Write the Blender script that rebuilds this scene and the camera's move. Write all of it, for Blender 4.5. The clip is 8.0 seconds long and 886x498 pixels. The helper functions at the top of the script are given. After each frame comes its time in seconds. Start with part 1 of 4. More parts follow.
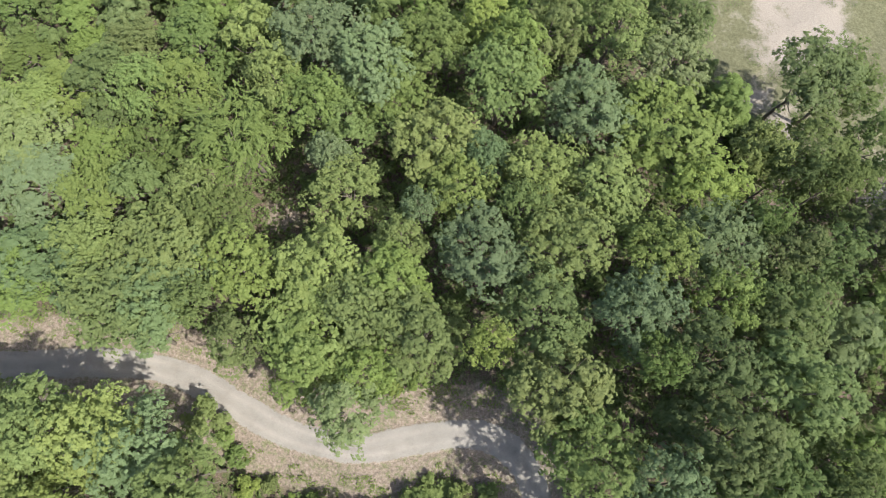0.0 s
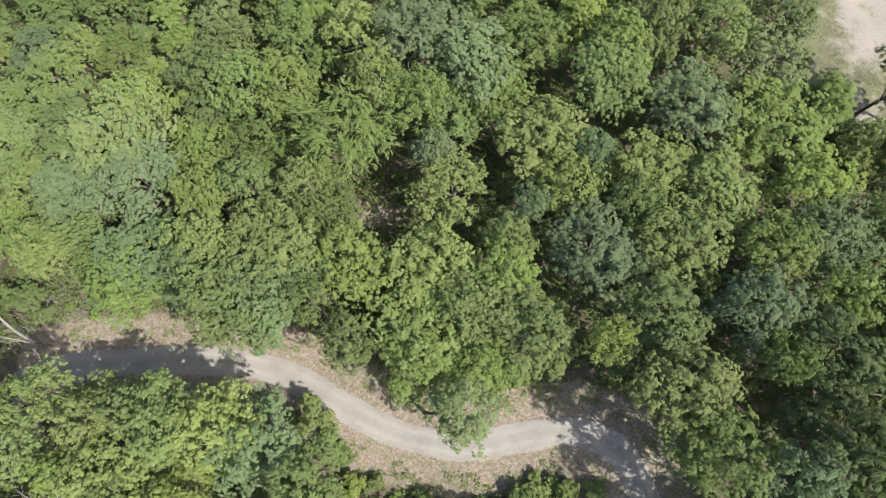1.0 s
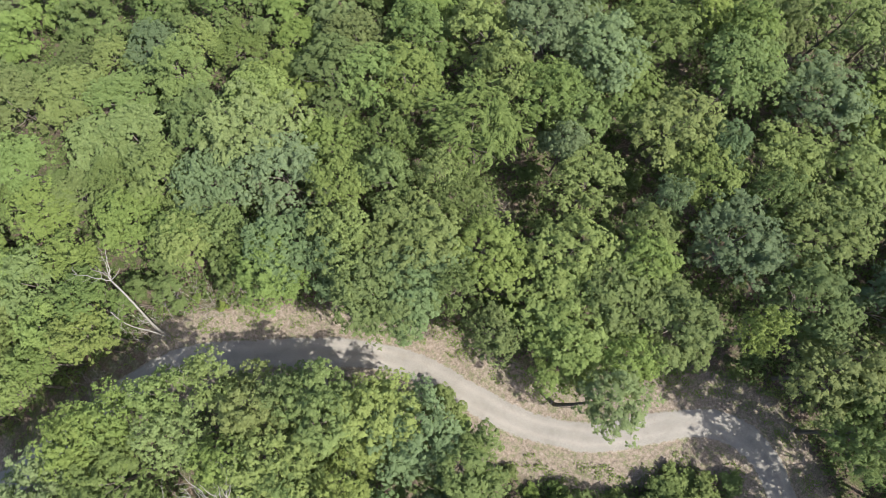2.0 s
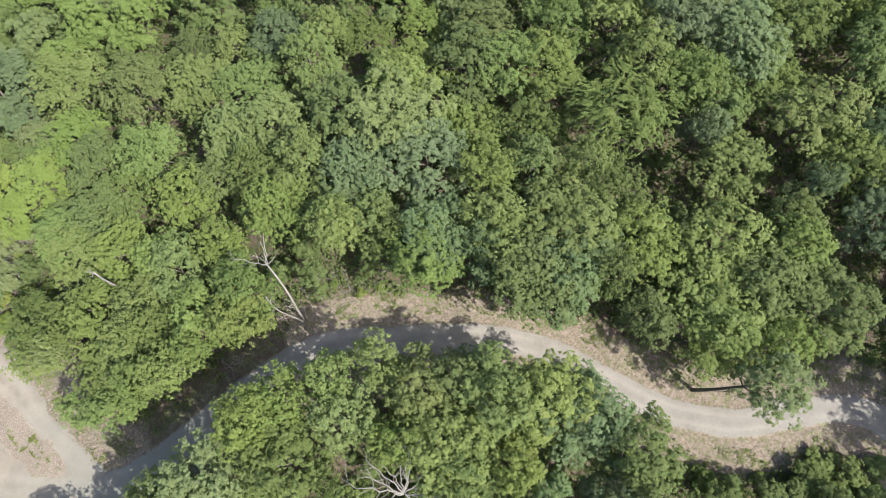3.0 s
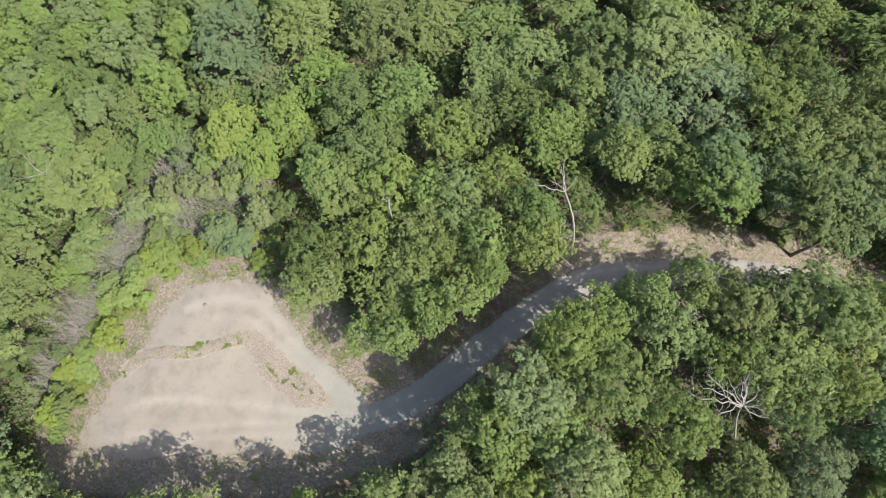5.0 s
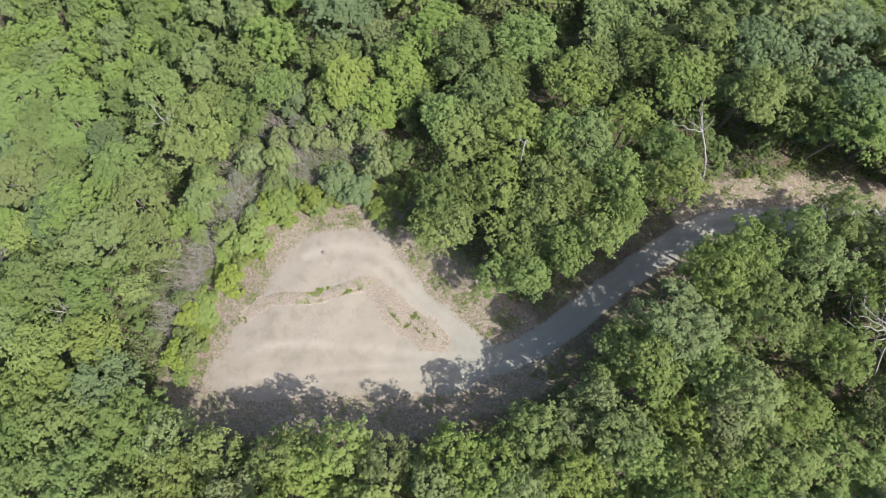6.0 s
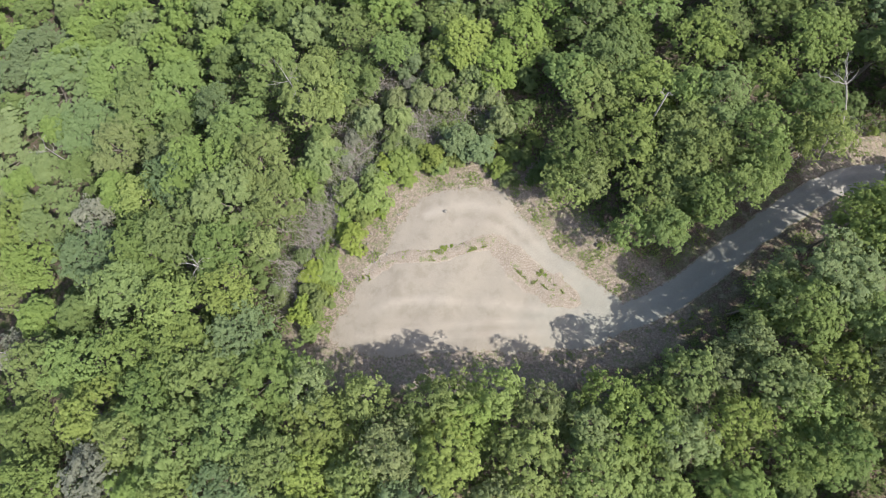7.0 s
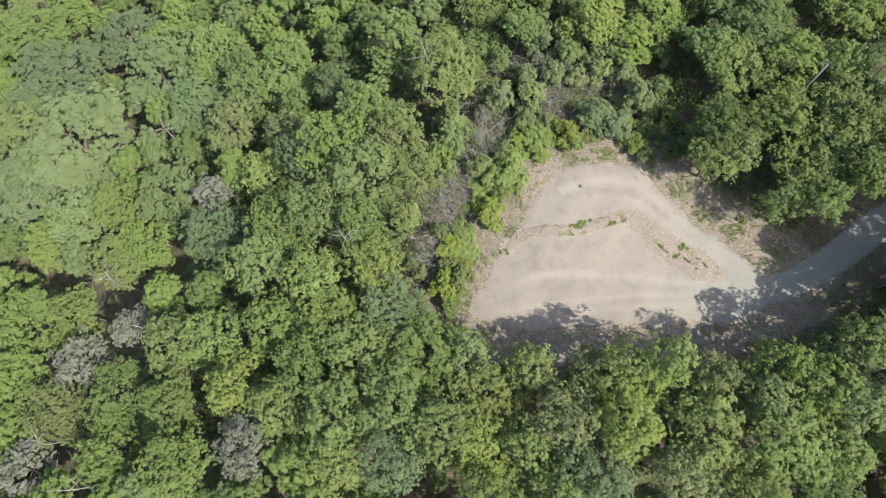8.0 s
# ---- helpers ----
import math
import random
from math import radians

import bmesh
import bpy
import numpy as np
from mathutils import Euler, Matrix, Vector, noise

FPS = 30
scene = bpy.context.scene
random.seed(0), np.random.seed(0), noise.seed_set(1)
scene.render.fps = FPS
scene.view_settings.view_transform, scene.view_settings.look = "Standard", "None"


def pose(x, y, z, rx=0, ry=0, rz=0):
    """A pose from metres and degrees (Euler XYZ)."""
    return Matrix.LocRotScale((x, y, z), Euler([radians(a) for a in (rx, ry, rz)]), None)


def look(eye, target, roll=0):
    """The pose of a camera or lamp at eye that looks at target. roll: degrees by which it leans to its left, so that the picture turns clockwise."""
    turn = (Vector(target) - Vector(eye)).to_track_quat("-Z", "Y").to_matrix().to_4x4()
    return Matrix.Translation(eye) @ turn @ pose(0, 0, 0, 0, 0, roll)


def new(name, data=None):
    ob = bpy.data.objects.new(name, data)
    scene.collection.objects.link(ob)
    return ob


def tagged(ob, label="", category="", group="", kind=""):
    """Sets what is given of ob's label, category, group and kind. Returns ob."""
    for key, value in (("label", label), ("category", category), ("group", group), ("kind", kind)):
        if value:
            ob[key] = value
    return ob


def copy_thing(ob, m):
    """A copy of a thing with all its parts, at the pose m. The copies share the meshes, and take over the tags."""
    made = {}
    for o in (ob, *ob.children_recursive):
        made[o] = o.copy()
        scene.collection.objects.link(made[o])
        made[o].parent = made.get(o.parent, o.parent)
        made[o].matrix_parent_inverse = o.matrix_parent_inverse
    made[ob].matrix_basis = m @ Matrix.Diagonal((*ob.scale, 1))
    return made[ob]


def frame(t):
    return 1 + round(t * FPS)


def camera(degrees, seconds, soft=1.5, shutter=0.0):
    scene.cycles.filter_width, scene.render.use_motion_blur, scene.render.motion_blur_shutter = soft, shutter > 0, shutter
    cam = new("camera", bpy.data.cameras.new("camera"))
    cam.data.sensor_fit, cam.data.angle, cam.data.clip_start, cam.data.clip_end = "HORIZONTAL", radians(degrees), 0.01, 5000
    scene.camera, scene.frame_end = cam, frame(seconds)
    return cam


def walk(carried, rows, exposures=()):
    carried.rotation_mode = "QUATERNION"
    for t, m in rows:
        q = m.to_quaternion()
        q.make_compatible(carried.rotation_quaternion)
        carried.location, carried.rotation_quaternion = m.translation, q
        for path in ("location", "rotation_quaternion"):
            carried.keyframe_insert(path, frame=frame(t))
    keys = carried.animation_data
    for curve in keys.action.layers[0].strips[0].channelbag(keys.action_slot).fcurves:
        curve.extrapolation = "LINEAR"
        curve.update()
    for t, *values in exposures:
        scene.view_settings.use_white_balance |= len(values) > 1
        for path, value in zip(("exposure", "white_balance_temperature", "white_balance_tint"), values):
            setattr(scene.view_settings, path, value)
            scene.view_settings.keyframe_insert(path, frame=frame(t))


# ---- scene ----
# ---- camera ----
cam = camera(73.7, 8.0, soft=0.35)
ROWS = [
    (0.0, 0.00, 0.00, 70.00, 0.00),
    (0.5, -5.60, -0.11, 70.02, -0.02),
    (1.0, -12.14, -0.27, 69.98, -0.02),
    (1.5, -19.57, -0.69, 69.90, 0.03),
    (3.0, -44.36, -2.98, 69.88, 0.11),
    (3.5, -52.58, -4.30, 69.70, 0.15),
    (4.0, -60.97, -5.93, 69.52, 0.20),
    (4.5, -68.89, -8.13, 69.20, 0.29),
    (6.0, -92.22, -18.29, 68.05, 0.70),
    (6.5, -99.72, -21.30, 67.56, 0.77),
    (7.0, -108.54, -24.02, 67.07, 0.85),
    (7.5, -117.50, -26.06, 66.59, 0.89),
    (8.0, -126.97, -27.63, 66.26, 0.92),
]
walk(cam, [(t, pose(x, y, z, 15.0, 0.0, yaw)) for t, x, y, z, yaw in ROWS])

# ---- light ----
SUN_TO = Vector((0.666, -0.375, 0.925)).normalized()
sun_elev = math.asin(SUN_TO.z)
sun_az = math.atan2(SUN_TO.x, SUN_TO.y)
world = bpy.data.worlds.new("sky")
scene.world = world
world.use_nodes = True
wn = world.node_tree
sky = wn.nodes.new("ShaderNodeTexSky")
sky.sky_type = "NISHITA"
sky.sun_disc = False
sky.sun_elevation = sun_elev
sky.sun_rotation = sun_az
sky.air_density = 1.0
sky.dust_density = 2.5
sky.ozone_density = 0.4
bg = wn.nodes["Background"]
bg.inputs["Strength"].default_value = 0.118
wn.links.new(sky.outputs[0], bg.inputs[0])
sun = new("sun", bpy.data.lights.new("sun", "SUN"))
sun.data.energy = 3.6
sun.data.angle = radians(0.6)
sun.data.color = (1.0, 0.95, 0.86)
sun.matrix_world = look(Vector((0, 0, 150)) + SUN_TO * 100, Vector((0, 0, 150)))
scene.view_settings.exposure = 1.23


# ---- materials ----
class Mat:
    """A small node-graph writer."""

    def __init__(self, name):
        self.m = bpy.data.materials.new(name)
        self.m.use_nodes = True
        self.t = self.m.node_tree
        self.t.nodes.clear()
        self.out = self.t.nodes.new("ShaderNodeOutputMaterial")

    def n(self, kind, **inputs):
        node = self.t.nodes.new(kind)
        for k, v in inputs.items():
            self.put(node, k.replace("_", " "), v)
        return node

    def put(self, node, key, v):
        sock = node.inputs[key]
        if isinstance(v, bpy.types.NodeSocket):
            self.t.links.new(v, sock)
        else:
            sock.default_value = v

    def coords(self):
        return self.n("ShaderNodeTexCoord").outputs["Object"]

    def noise(self, scale, detail=4.0, rough=0.55, vec=None):
        nd = self.n("ShaderNodeTexNoise", Scale=scale, Detail=detail, Roughness=rough)
        self.t.links.new(vec if vec is not None else self.coords(), nd.inputs["Vector"])
        return nd.outputs[0]

    def ramp(self, fac, *stops):
        nd = self.n("ShaderNodeValToRGB")
        el = nd.color_ramp.elements
        while len(el) < len(stops):
            el.new(0.5)
        for e, (p, c) in zip(el, stops):
            e.position = p
            e.color = (*c, 1.0)
        self.t.links.new(fac, nd.inputs[0])
        return nd.outputs[0]

    def mix(self, fac, a, b, mode="MIX"):
        nd = self.n("ShaderNodeMix")
        nd.data_type = "RGBA"
        nd.blend_type = mode
        for i, v in ((0, fac), (6, a), (7, b)):
            if isinstance(v, bpy.types.NodeSocket):
                self.t.links.new(v, nd.inputs[i])
            elif i == 0:
                nd.inputs[i].default_value = v
            else:
                nd.inputs[i].default_value = (*v, 1.0)
        return nd.outputs[2]

    def math(self, op, a, b=0.0, clamp=False):
        nd = self.n("ShaderNodeMath")
        nd.operation = op
        nd.use_clamp = clamp
        for i, v in ((0, a), (1, b)):
            if isinstance(v, bpy.types.NodeSocket):
                self.t.links.new(v, nd.inputs[i])
            else:
                nd.inputs[i].default_value = v
        return nd.outputs[0]

    def bump(self, height, strength, distance):
        return self.n("ShaderNodeBump", Height=height, Strength=strength, Distance=distance).outputs[0]

    def principled(self, colour, rough=0.9, normal=None, spec=0.3):
        b = self.n("ShaderNodeBsdfPrincipled", Roughness=rough)
        b.inputs["Specular IOR Level"].default_value = spec
        self.put(b, "Base Color", colour if isinstance(colour, bpy.types.NodeSocket) else (*colour, 1))
        if normal is not None:
            self.t.links.new(normal, b.inputs["Normal"])
        self.t.links.new(b.outputs[0], self.out.inputs[0])
        return self.m


def leaf_material(name, dark, mid, light):
    """Leaf tufts: each tuft and each tree varies; thin, so some light comes through, and frayed towards the rim."""
    k = Mat(name)
    geo = k.n("ShaderNodeNewGeometry")
    info = k.n("ShaderNodeObjectInfo")
    drift = k.noise(0.45, 3.0)
    leaves = k.noise(7.5, 2.5, 0.65)
    f = k.math("ADD", k.math("MULTIPLY", geo.outputs["Random Per Island"], 0.3),
               k.math("ADD", k.math("MULTIPLY", drift, 0.25), k.math("MULTIPLY", leaves, 0.5)))
    base = k.ramp(f, (0.2, dark), (0.5, mid), (0.85, light))
    hsv = k.n("ShaderNodeHueSaturation")
    tree = info.outputs["Random"]
    k.put(hsv, "Hue", k.math("ADD", k.math("MULTIPLY", tree, 0.024), 0.486))
    k.put(hsv, "Value", k.math("ADD", k.math("MULTIPLY", k.math("FRACT", k.math("MULTIPLY", tree, 7.31)), 0.3), 0.85))
    k.put(hsv, "Saturation", k.math("ADD", k.math("MULTIPLY", k.math("FRACT", k.math("MULTIPLY", tree, 3.7)), 0.16), 0.94))
    k.put(hsv, "Color", base)
    col = hsv.outputs[0]
    front = k.n("ShaderNodeBsdfPrincipled", Roughness=0.6)
    front.inputs["Specular IOR Level"].default_value = 0.12
    front.inputs["Diffuse Roughness"].default_value = 0.5
    k.put(front, "Base Color", col)
    k.t.links.new(k.bump(leaves, 0.7, 0.15), front.inputs["Normal"])
    thru = k.n("ShaderNodeBsdfTranslucent")
    k.put(thru, "Color", k.mix(1.0, col, (1.0, 1.0, 0.5), "MULTIPLY"))
    mx = k.n("ShaderNodeMixShader")
    mx.inputs[0].default_value = 0.3
    k.t.links.new(front.outputs[0], mx.inputs[1])
    k.t.links.new(thru.outputs[0], mx.inputs[2])
    gap = k.n("ShaderNodeMixShader")
    rim = k.n("ShaderNodeAttribute")
    rim.attribute_name = "rim"
    ragged = k.math("GREATER_THAN", k.noise(9.0, 2.0, 0.6), k.math("ADD", k.math("MULTIPLY", rim.outputs["Fac"], 0.2), 0.355))
    k.t.links.new(ragged, gap.inputs[0])
    k.t.links.new(k.n("ShaderNodeBsdfTransparent").outputs[0], gap.inputs[1])
    k.t.links.new(mx.outputs[0], gap.inputs[2])
    k.t.links.new(gap.outputs[0], k.out.inputs[0])
    return k.m


LEAF = {
    "m": leaf_material("leaf_green", (0.110, 0.150, 0.052), (0.142, 0.191, 0.067), (0.171, 0.224, 0.085)),
    "y": leaf_material("leaf_yellow_green", (0.135, 0.179, 0.057), (0.171, 0.223, 0.074), (0.202, 0.258, 0.093)),
    "b": leaf_material("leaf_blue_green", (0.097, 0.139, 0.065), (0.124, 0.172, 0.084), (0.151, 0.203, 0.103)),
    "d": leaf_material("leaf_deep_green", (0.081, 0.114, 0.041), (0.106, 0.144, 0.053), (0.129, 0.172, 0.067)),
    "l": leaf_material("leaf_light", (0.134, 0.173, 0.073), (0.171, 0.214, 0.095), (0.201, 0.247, 0.116)),
    "o": leaf_material("leaf_olive", (0.110, 0.144, 0.063), (0.141, 0.181, 0.081), (0.171, 0.212, 0.099)),
    "f": leaf_material("leaf_feathery", (0.111, 0.156, 0.051), (0.149, 0.205, 0.068), (0.178, 0.237, 0.086)),
    "g": leaf_material("leaf_grey_green", (0.139, 0.150, 0.115), (0.182, 0.194, 0.152), (0.218, 0.230, 0.184)),
    "s": leaf_material("leaf_sunny_shrub", (0.135, 0.179, 0.048), (0.172, 0.223, 0.063), (0.202, 0.253, 0.083)),
}


def bark_material(name, dark, light):
    k = Mat(name)
    co = k.n("ShaderNodeMapping", Scale=(6.0, 6.0, 1.2))
    k.t.links.new(k.coords(), co.inputs["Vector"])
    g = k.noise(1.6, 6.0, 0.65, co.outputs[0])
    col = k.ramp(g, (0.3, dark), (0.7, light))
    return k.principled(col, 0.9, k.bump(g, 0.5, 0.03), 0.2)


BARK = bark_material("bark", (0.07, 0.06, 0.05), (0.2, 0.18, 0.15))
DEADWOOD = bark_material("bleached_deadwood", (0.13, 0.122, 0.112), (0.33, 0.315, 0.293))
TWIG = bark_material("dry_twig", (0.17, 0.155, 0.142), (0.34, 0.318, 0.295))
LOGWOOD = bark_material("log_bark", (0.08, 0.065, 0.05), (0.24, 0.2, 0.16))


def bank_colour(k, fine, mid):
    """Tan leaf litter and gravel with weeds in it."""
    speck = k.noise(3.2, 10.0, 0.78)
    bank = k.ramp(speck, (0.3, (0.08, 0.065, 0.051)), (0.46, (0.18, 0.149, 0.121)), (0.56, (0.255, 0.213, 0.176)), (0.7, (0.37, 0.322, 0.275)))
    weeds = k.ramp(fine, (0.35, (0.07, 0.09, 0.034)), (0.65, (0.17, 0.195, 0.085)))
    patch = k.noise(1.3, 8.0, 0.7)
    return k.mix(k.ramp(patch, (0.49, (0, 0, 0)), (0.62, (0.7, 0.7, 0.7))), bank, weeds)


def ground_material():
    k = Mat("forest_floor")
    cover = k.n("ShaderNodeVertexColor")
    cover.layer_name = "cover"
    sep = k.n("ShaderNodeSeparateColor")
    k.t.links.new(cover.outputs[0], sep.inputs[0])
    fine = k.noise(5.5, 8.0, 0.7)
    mid = k.noise(0.9, 6.0, 0.6)
    big = k.noise(0.12, 4.0)
    litter = k.ramp(fine, (0.3, (0.05, 0.038, 0.03)), (0.5, (0.115, 0.088, 0.07)), (0.7, (0.24, 0.19, 0.155)))
    moss = k.ramp(fine, (0.3, (0.035, 0.05, 0.018)), (0.7, (0.1, 0.13, 0.045)))
    floor = k.mix(k.ramp(mid, (0.42, (0, 0, 0)), (0.6, (1, 1, 1))), litter, moss)
    bank = bank_colour(k, fine, mid)
    edge = k.math("ADD", sep.outputs[0], k.math("MULTIPLY", k.math("SUBTRACT", mid, 0.5), 1.1))
    col = k.mix(k.math("MULTIPLY", k.math("SUBTRACT", edge, 0.3), 3.0, True), floor, bank)
    grass = k.ramp(k.noise(2.2, 9.0, 0.75), (0.35, (0.085, 0.09, 0.05)), (0.65, (0.165, 0.162, 0.1)))
    bare = k.ramp(fine, (0.3, (0.215, 0.19, 0.162)), (0.7, (0.32, 0.29, 0.255)))
    worn = k.math("ADD", k.noise(0.22, 9.0, 0.68), k.math("MULTIPLY", sep.outputs[2], 0.2))
    worn = k.math("ADD", worn, k.math("MULTIPLY", k.math("SUBTRACT", k.noise(1.6, 8.0, 0.75), 0.5), 0.35))
    field = k.mix(k.ramp(worn, (0.46, (0, 0, 0)), (0.62, (1, 1, 1))), grass, bare)
    col = k.mix(k.math("MULTIPLY", sep.outputs[1], 1.0, True), col, field)
    col = k.mix(0.35, col, k.ramp(big, (0.3, (0.75, 0.75, 0.75)), (0.7, (1, 1, 1))), "MULTIPLY")
    h = k.math("ADD", fine, mid)
    return k.principled(col, 0.95, k.bump(h, 0.8, 0.12), 0.15)


def dirt_material(name, tone):
    """Pale packed sandy gravel with wheel tracks; it frays into litter and weeds at its rim."""
    k = Mat(name)
    cover = k.n("ShaderNodeVertexColor")
    cover.layer_name = "cover"
    sep = k.n("ShaderNodeSeparateColor")
    k.t.links.new(cover.outputs[0], sep.inputs[0])
    fine = k.noise(8.0, 9.0, 0.75)
    mid = k.noise(0.55, 7.0, 0.62)
    col = k.ramp(fine, (0.3, tuple(0.25 * c for c in tone)), (0.5, tuple(0.315 * c for c in tone)), (0.7, tuple(0.37 * c for c in tone)))
    col = k.mix(0.6, col, k.ramp(mid, (0.34, (0.74, 0.72, 0.7)), (0.52, (1, 1, 1)), (0.75, (1.06, 1.05, 1.04))), "MULTIPLY")
    col = k.mix(k.math("MULTIPLY", sep.outputs[1], 0.38), col, (0.365, 0.335, 0.295))
    east = k.n("ShaderNodeSeparateXYZ")
    k.t.links.new(k.coords(), east.inputs[0])
    along = k.math("ADD", east.outputs[0], k.math("MULTIPLY", k.noise(0.35, 5.0), 14.0))
    gravel = k.math("MULTIPLY", k.ramp(k.math("DIVIDE", k.math("ADD", along, 110.0), 60.0), (0.28, (0, 0, 0)), (0.5, (1, 1, 1)), (0.75, (1, 1, 1)), (0.98, (0, 0, 0))), 0.75)
    col = k.mix(gravel, col, k.ramp(fine, (0.3, (0.165, 0.168, 0.149)), (0.7, (0.262, 0.266, 0.236))))
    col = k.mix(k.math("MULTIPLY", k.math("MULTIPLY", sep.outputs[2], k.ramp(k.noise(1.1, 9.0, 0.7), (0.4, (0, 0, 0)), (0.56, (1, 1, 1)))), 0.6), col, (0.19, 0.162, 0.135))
    scuff = k.ramp(k.noise(1.7, 10.0, 0.75), (0.56, (0, 0, 0)), (0.68, (0.5, 0.5, 0.5)))
    col = k.mix(scuff, col, (0.21, 0.18, 0.15))
    rim = k.math("ADD", sep.outputs[0], k.math("MULTIPLY", k.math("SUBTRACT", k.noise(1.6, 10.0, 0.72), 0.5), 1.5))
    col = k.mix(k.math("MULTIPLY", k.math("SUBTRACT", rim, 0.35), 4.0, True), bank_colour(k, fine, mid), col)
    return k.principled(col, 0.95, k.bump(k.math("ADD", fine, mid), 0.6, 0.05), 0.15)


GROUND = ground_material()
ROAD = dirt_material("road_gravel", (0.735, 0.698, 0.64))
SAND = dirt_material("clearing_sand", (0.73, 0.656, 0.552))


def grit_material():
    k = Mat("coarse_grit")
    fine = k.noise(5.0, 9.0, 0.78)
    mid = k.noise(1.1, 6.0, 0.65)
    col = k.ramp(fine, (0.3, (0.1, 0.082, 0.064)), (0.5, (0.205, 0.172, 0.142)), (0.7, (0.34, 0.3, 0.255)))
    weeds = k.ramp(fine, (0.35, (0.07, 0.09, 0.034)), (0.65, (0.16, 0.185, 0.08)))
    col = k.mix(k.ramp(mid, (0.56, (0, 0, 0)), (0.64, (0.8, 0.8, 0.8))), col, weeds)
    pale = k.ramp(k.noise(0.8, 8.0, 0.7), (0.42, (1, 1, 1)), (0.6, (0, 0, 0)))
    col = k.mix(k.math("MULTIPLY", pale, 0.2), col, (0.28, 0.245, 0.205))
    cover = k.n("ShaderNodeVertexColor")
    cover.layer_name = "cover"
    sep = k.n("ShaderNodeSeparateColor")
    k.t.links.new(cover.outputs[0], sep.inputs[0])
    rim = k.math("ADD", sep.outputs[0], k.math("MULTIPLY", k.math("SUBTRACT", k.noise(1.5, 10.0, 0.72), 0.5), 1.5))
    sand = k.ramp(fine, (0.3, (0.22, 0.195, 0.163)), (0.7, (0.32, 0.283, 0.238)))
    col = k.mix(k.math("MULTIPLY", k.math("SUBTRACT", rim, 0.02), 2.5, True), sand, col)
    return k.principled(col, 0.95, k.bump(fine, 0.9, 0.06), 0.15)


GRIT = grit_material()


def stone_material():
    k = Mat("field_stone")
    g = k.noise(7.0, 6.0, 0.6)
    tint = k.n("ShaderNodeObjectInfo").outputs["Random"]
    col = k.mix(k.math("MULTIPLY", tint, 0.6), k.ramp(g, (0.3, (0.1, 0.095, 0.088)), (0.7, (0.24, 0.225, 0.2))), (0.25, 0.215, 0.18))
    return k.principled(col, 0.85, k.bump(g, 0.4, 0.02), 0.3)


STONE = stone_material()

# ---- plan of the ground ----
ROAD_LINE = [(11.5, -30), (12.0, -18), (10.9, -10.5), (9.0, -6.0), (6.0, -3.7), (2.4, -3.0), (-3.4, -3.7), (-9.3, -4.7),
             (-14.8, -4.0), (-19.8, -2.4), (-25.8, 0.8), (-31.5, 3.7), (-37.0, 5.0), (-43.5, 5.2), (-51.0, 4.9),
             (-59.0, 4.0), (-65.0, 0.9), (-70.9, -3.2), (-76.4, -7.6), (-81.5, -11.0), (-87.0, -13.0), (-92.0, -13.8)]
CLEARING = [(-86.5, -10.4), (-89.5, -7.6), (-93.2, -4.4), (-97.8, 0.6), (-101.2, 4.2), (-106.2, 5.0), (-112.2, 3.6), (-115.2, 0.0),
            (-116.2, -3.6), (-119.2, -7.6), (-122.2, -12.4), (-123.0, -15.8), (-118.5, -17.6), (-110.4, -17.4),
            (-102.5, -17.0), (-93.5, -16.8), (-87.3, -15.4), (-84.5, -12.9)]
BERM = [(-119.0, -7.1), (-115.2, -4.7), (-109.1, -4.4), (-103.2, -2.7), (-100.6, -3.9), (-98.1, -6.8), (-94.2, -9.4), (-90.6, -11.0)]
FIELD = [(36.0, 60.0), (36.4, 50.0), (36.6, 43.0), (39.0, 38.0), (43.0, 34.0), (48.0, 33.0), (58.0, 30.5), (64.0, 24.0), (76.0, 22.0), (90, 60)]


THICKET = [(-131.0, 3.5), (-127.5, 9.0), (-122.5, 17.0), (-116.0, 22.0), (-107.5, 23.0), (-101.0, 18.5), (-98.5, 11.5), (-104.0, 12.0),
           (-110.5, 11.5), (-117.0, 9.5), (-121.0, 5.0), (-123.0, 0.0), (-127.5, -4.5), (-128.0, -13.0), (-131.0, -12.0), (-132.5, -4.0)]


def smooth_line(points, step):
    """A Catmull-Rom line through the points, at even steps."""
    p = np.array([points[0], *points, points[-1]], float)
    out = []
    for i in range(1, len(p) - 2):
        u = np.linspace(0, 1, 24, endpoint=False)[:, None]
        a, b, c, d = p[i - 1], p[i], p[i + 1], p[i + 2]
        out.append(0.5 * (2 * b + (c - a) * u + (2 * a - 5 * b + 4 * c - d) * u**2 + (3 * b - a - 3 * c + d) * u**3))
    q = np.concatenate(out + [p[-1:]])
    s = np.concatenate([[0], np.cumsum(np.linalg.norm(np.diff(q, axis=0), axis=1))])
    w = np.arange(0, s[-1], step)
    return np.stack([np.interp(w, s, q[:, 0]), np.interp(w, s, q[:, 1])], 1)


def line_distance(x, y, line):
    """Distance from points to a polyline, in blocks."""
    x, y = np.asarray(x, float), np.asarray(y, float)
    best = np.full(x.shape, 1e9)
    for (ax, ay), (bx, by) in zip(line[:-1], line[1:]):
        dx, dy = bx - ax, by - ay
        u = np.clip(((x - ax) * dx + (y - ay) * dy) / (dx * dx + dy * dy + 1e-9), 0, 1)
        best = np.minimum(best, np.hypot(x - ax - u * dx, y - ay - u * dy))
    return best


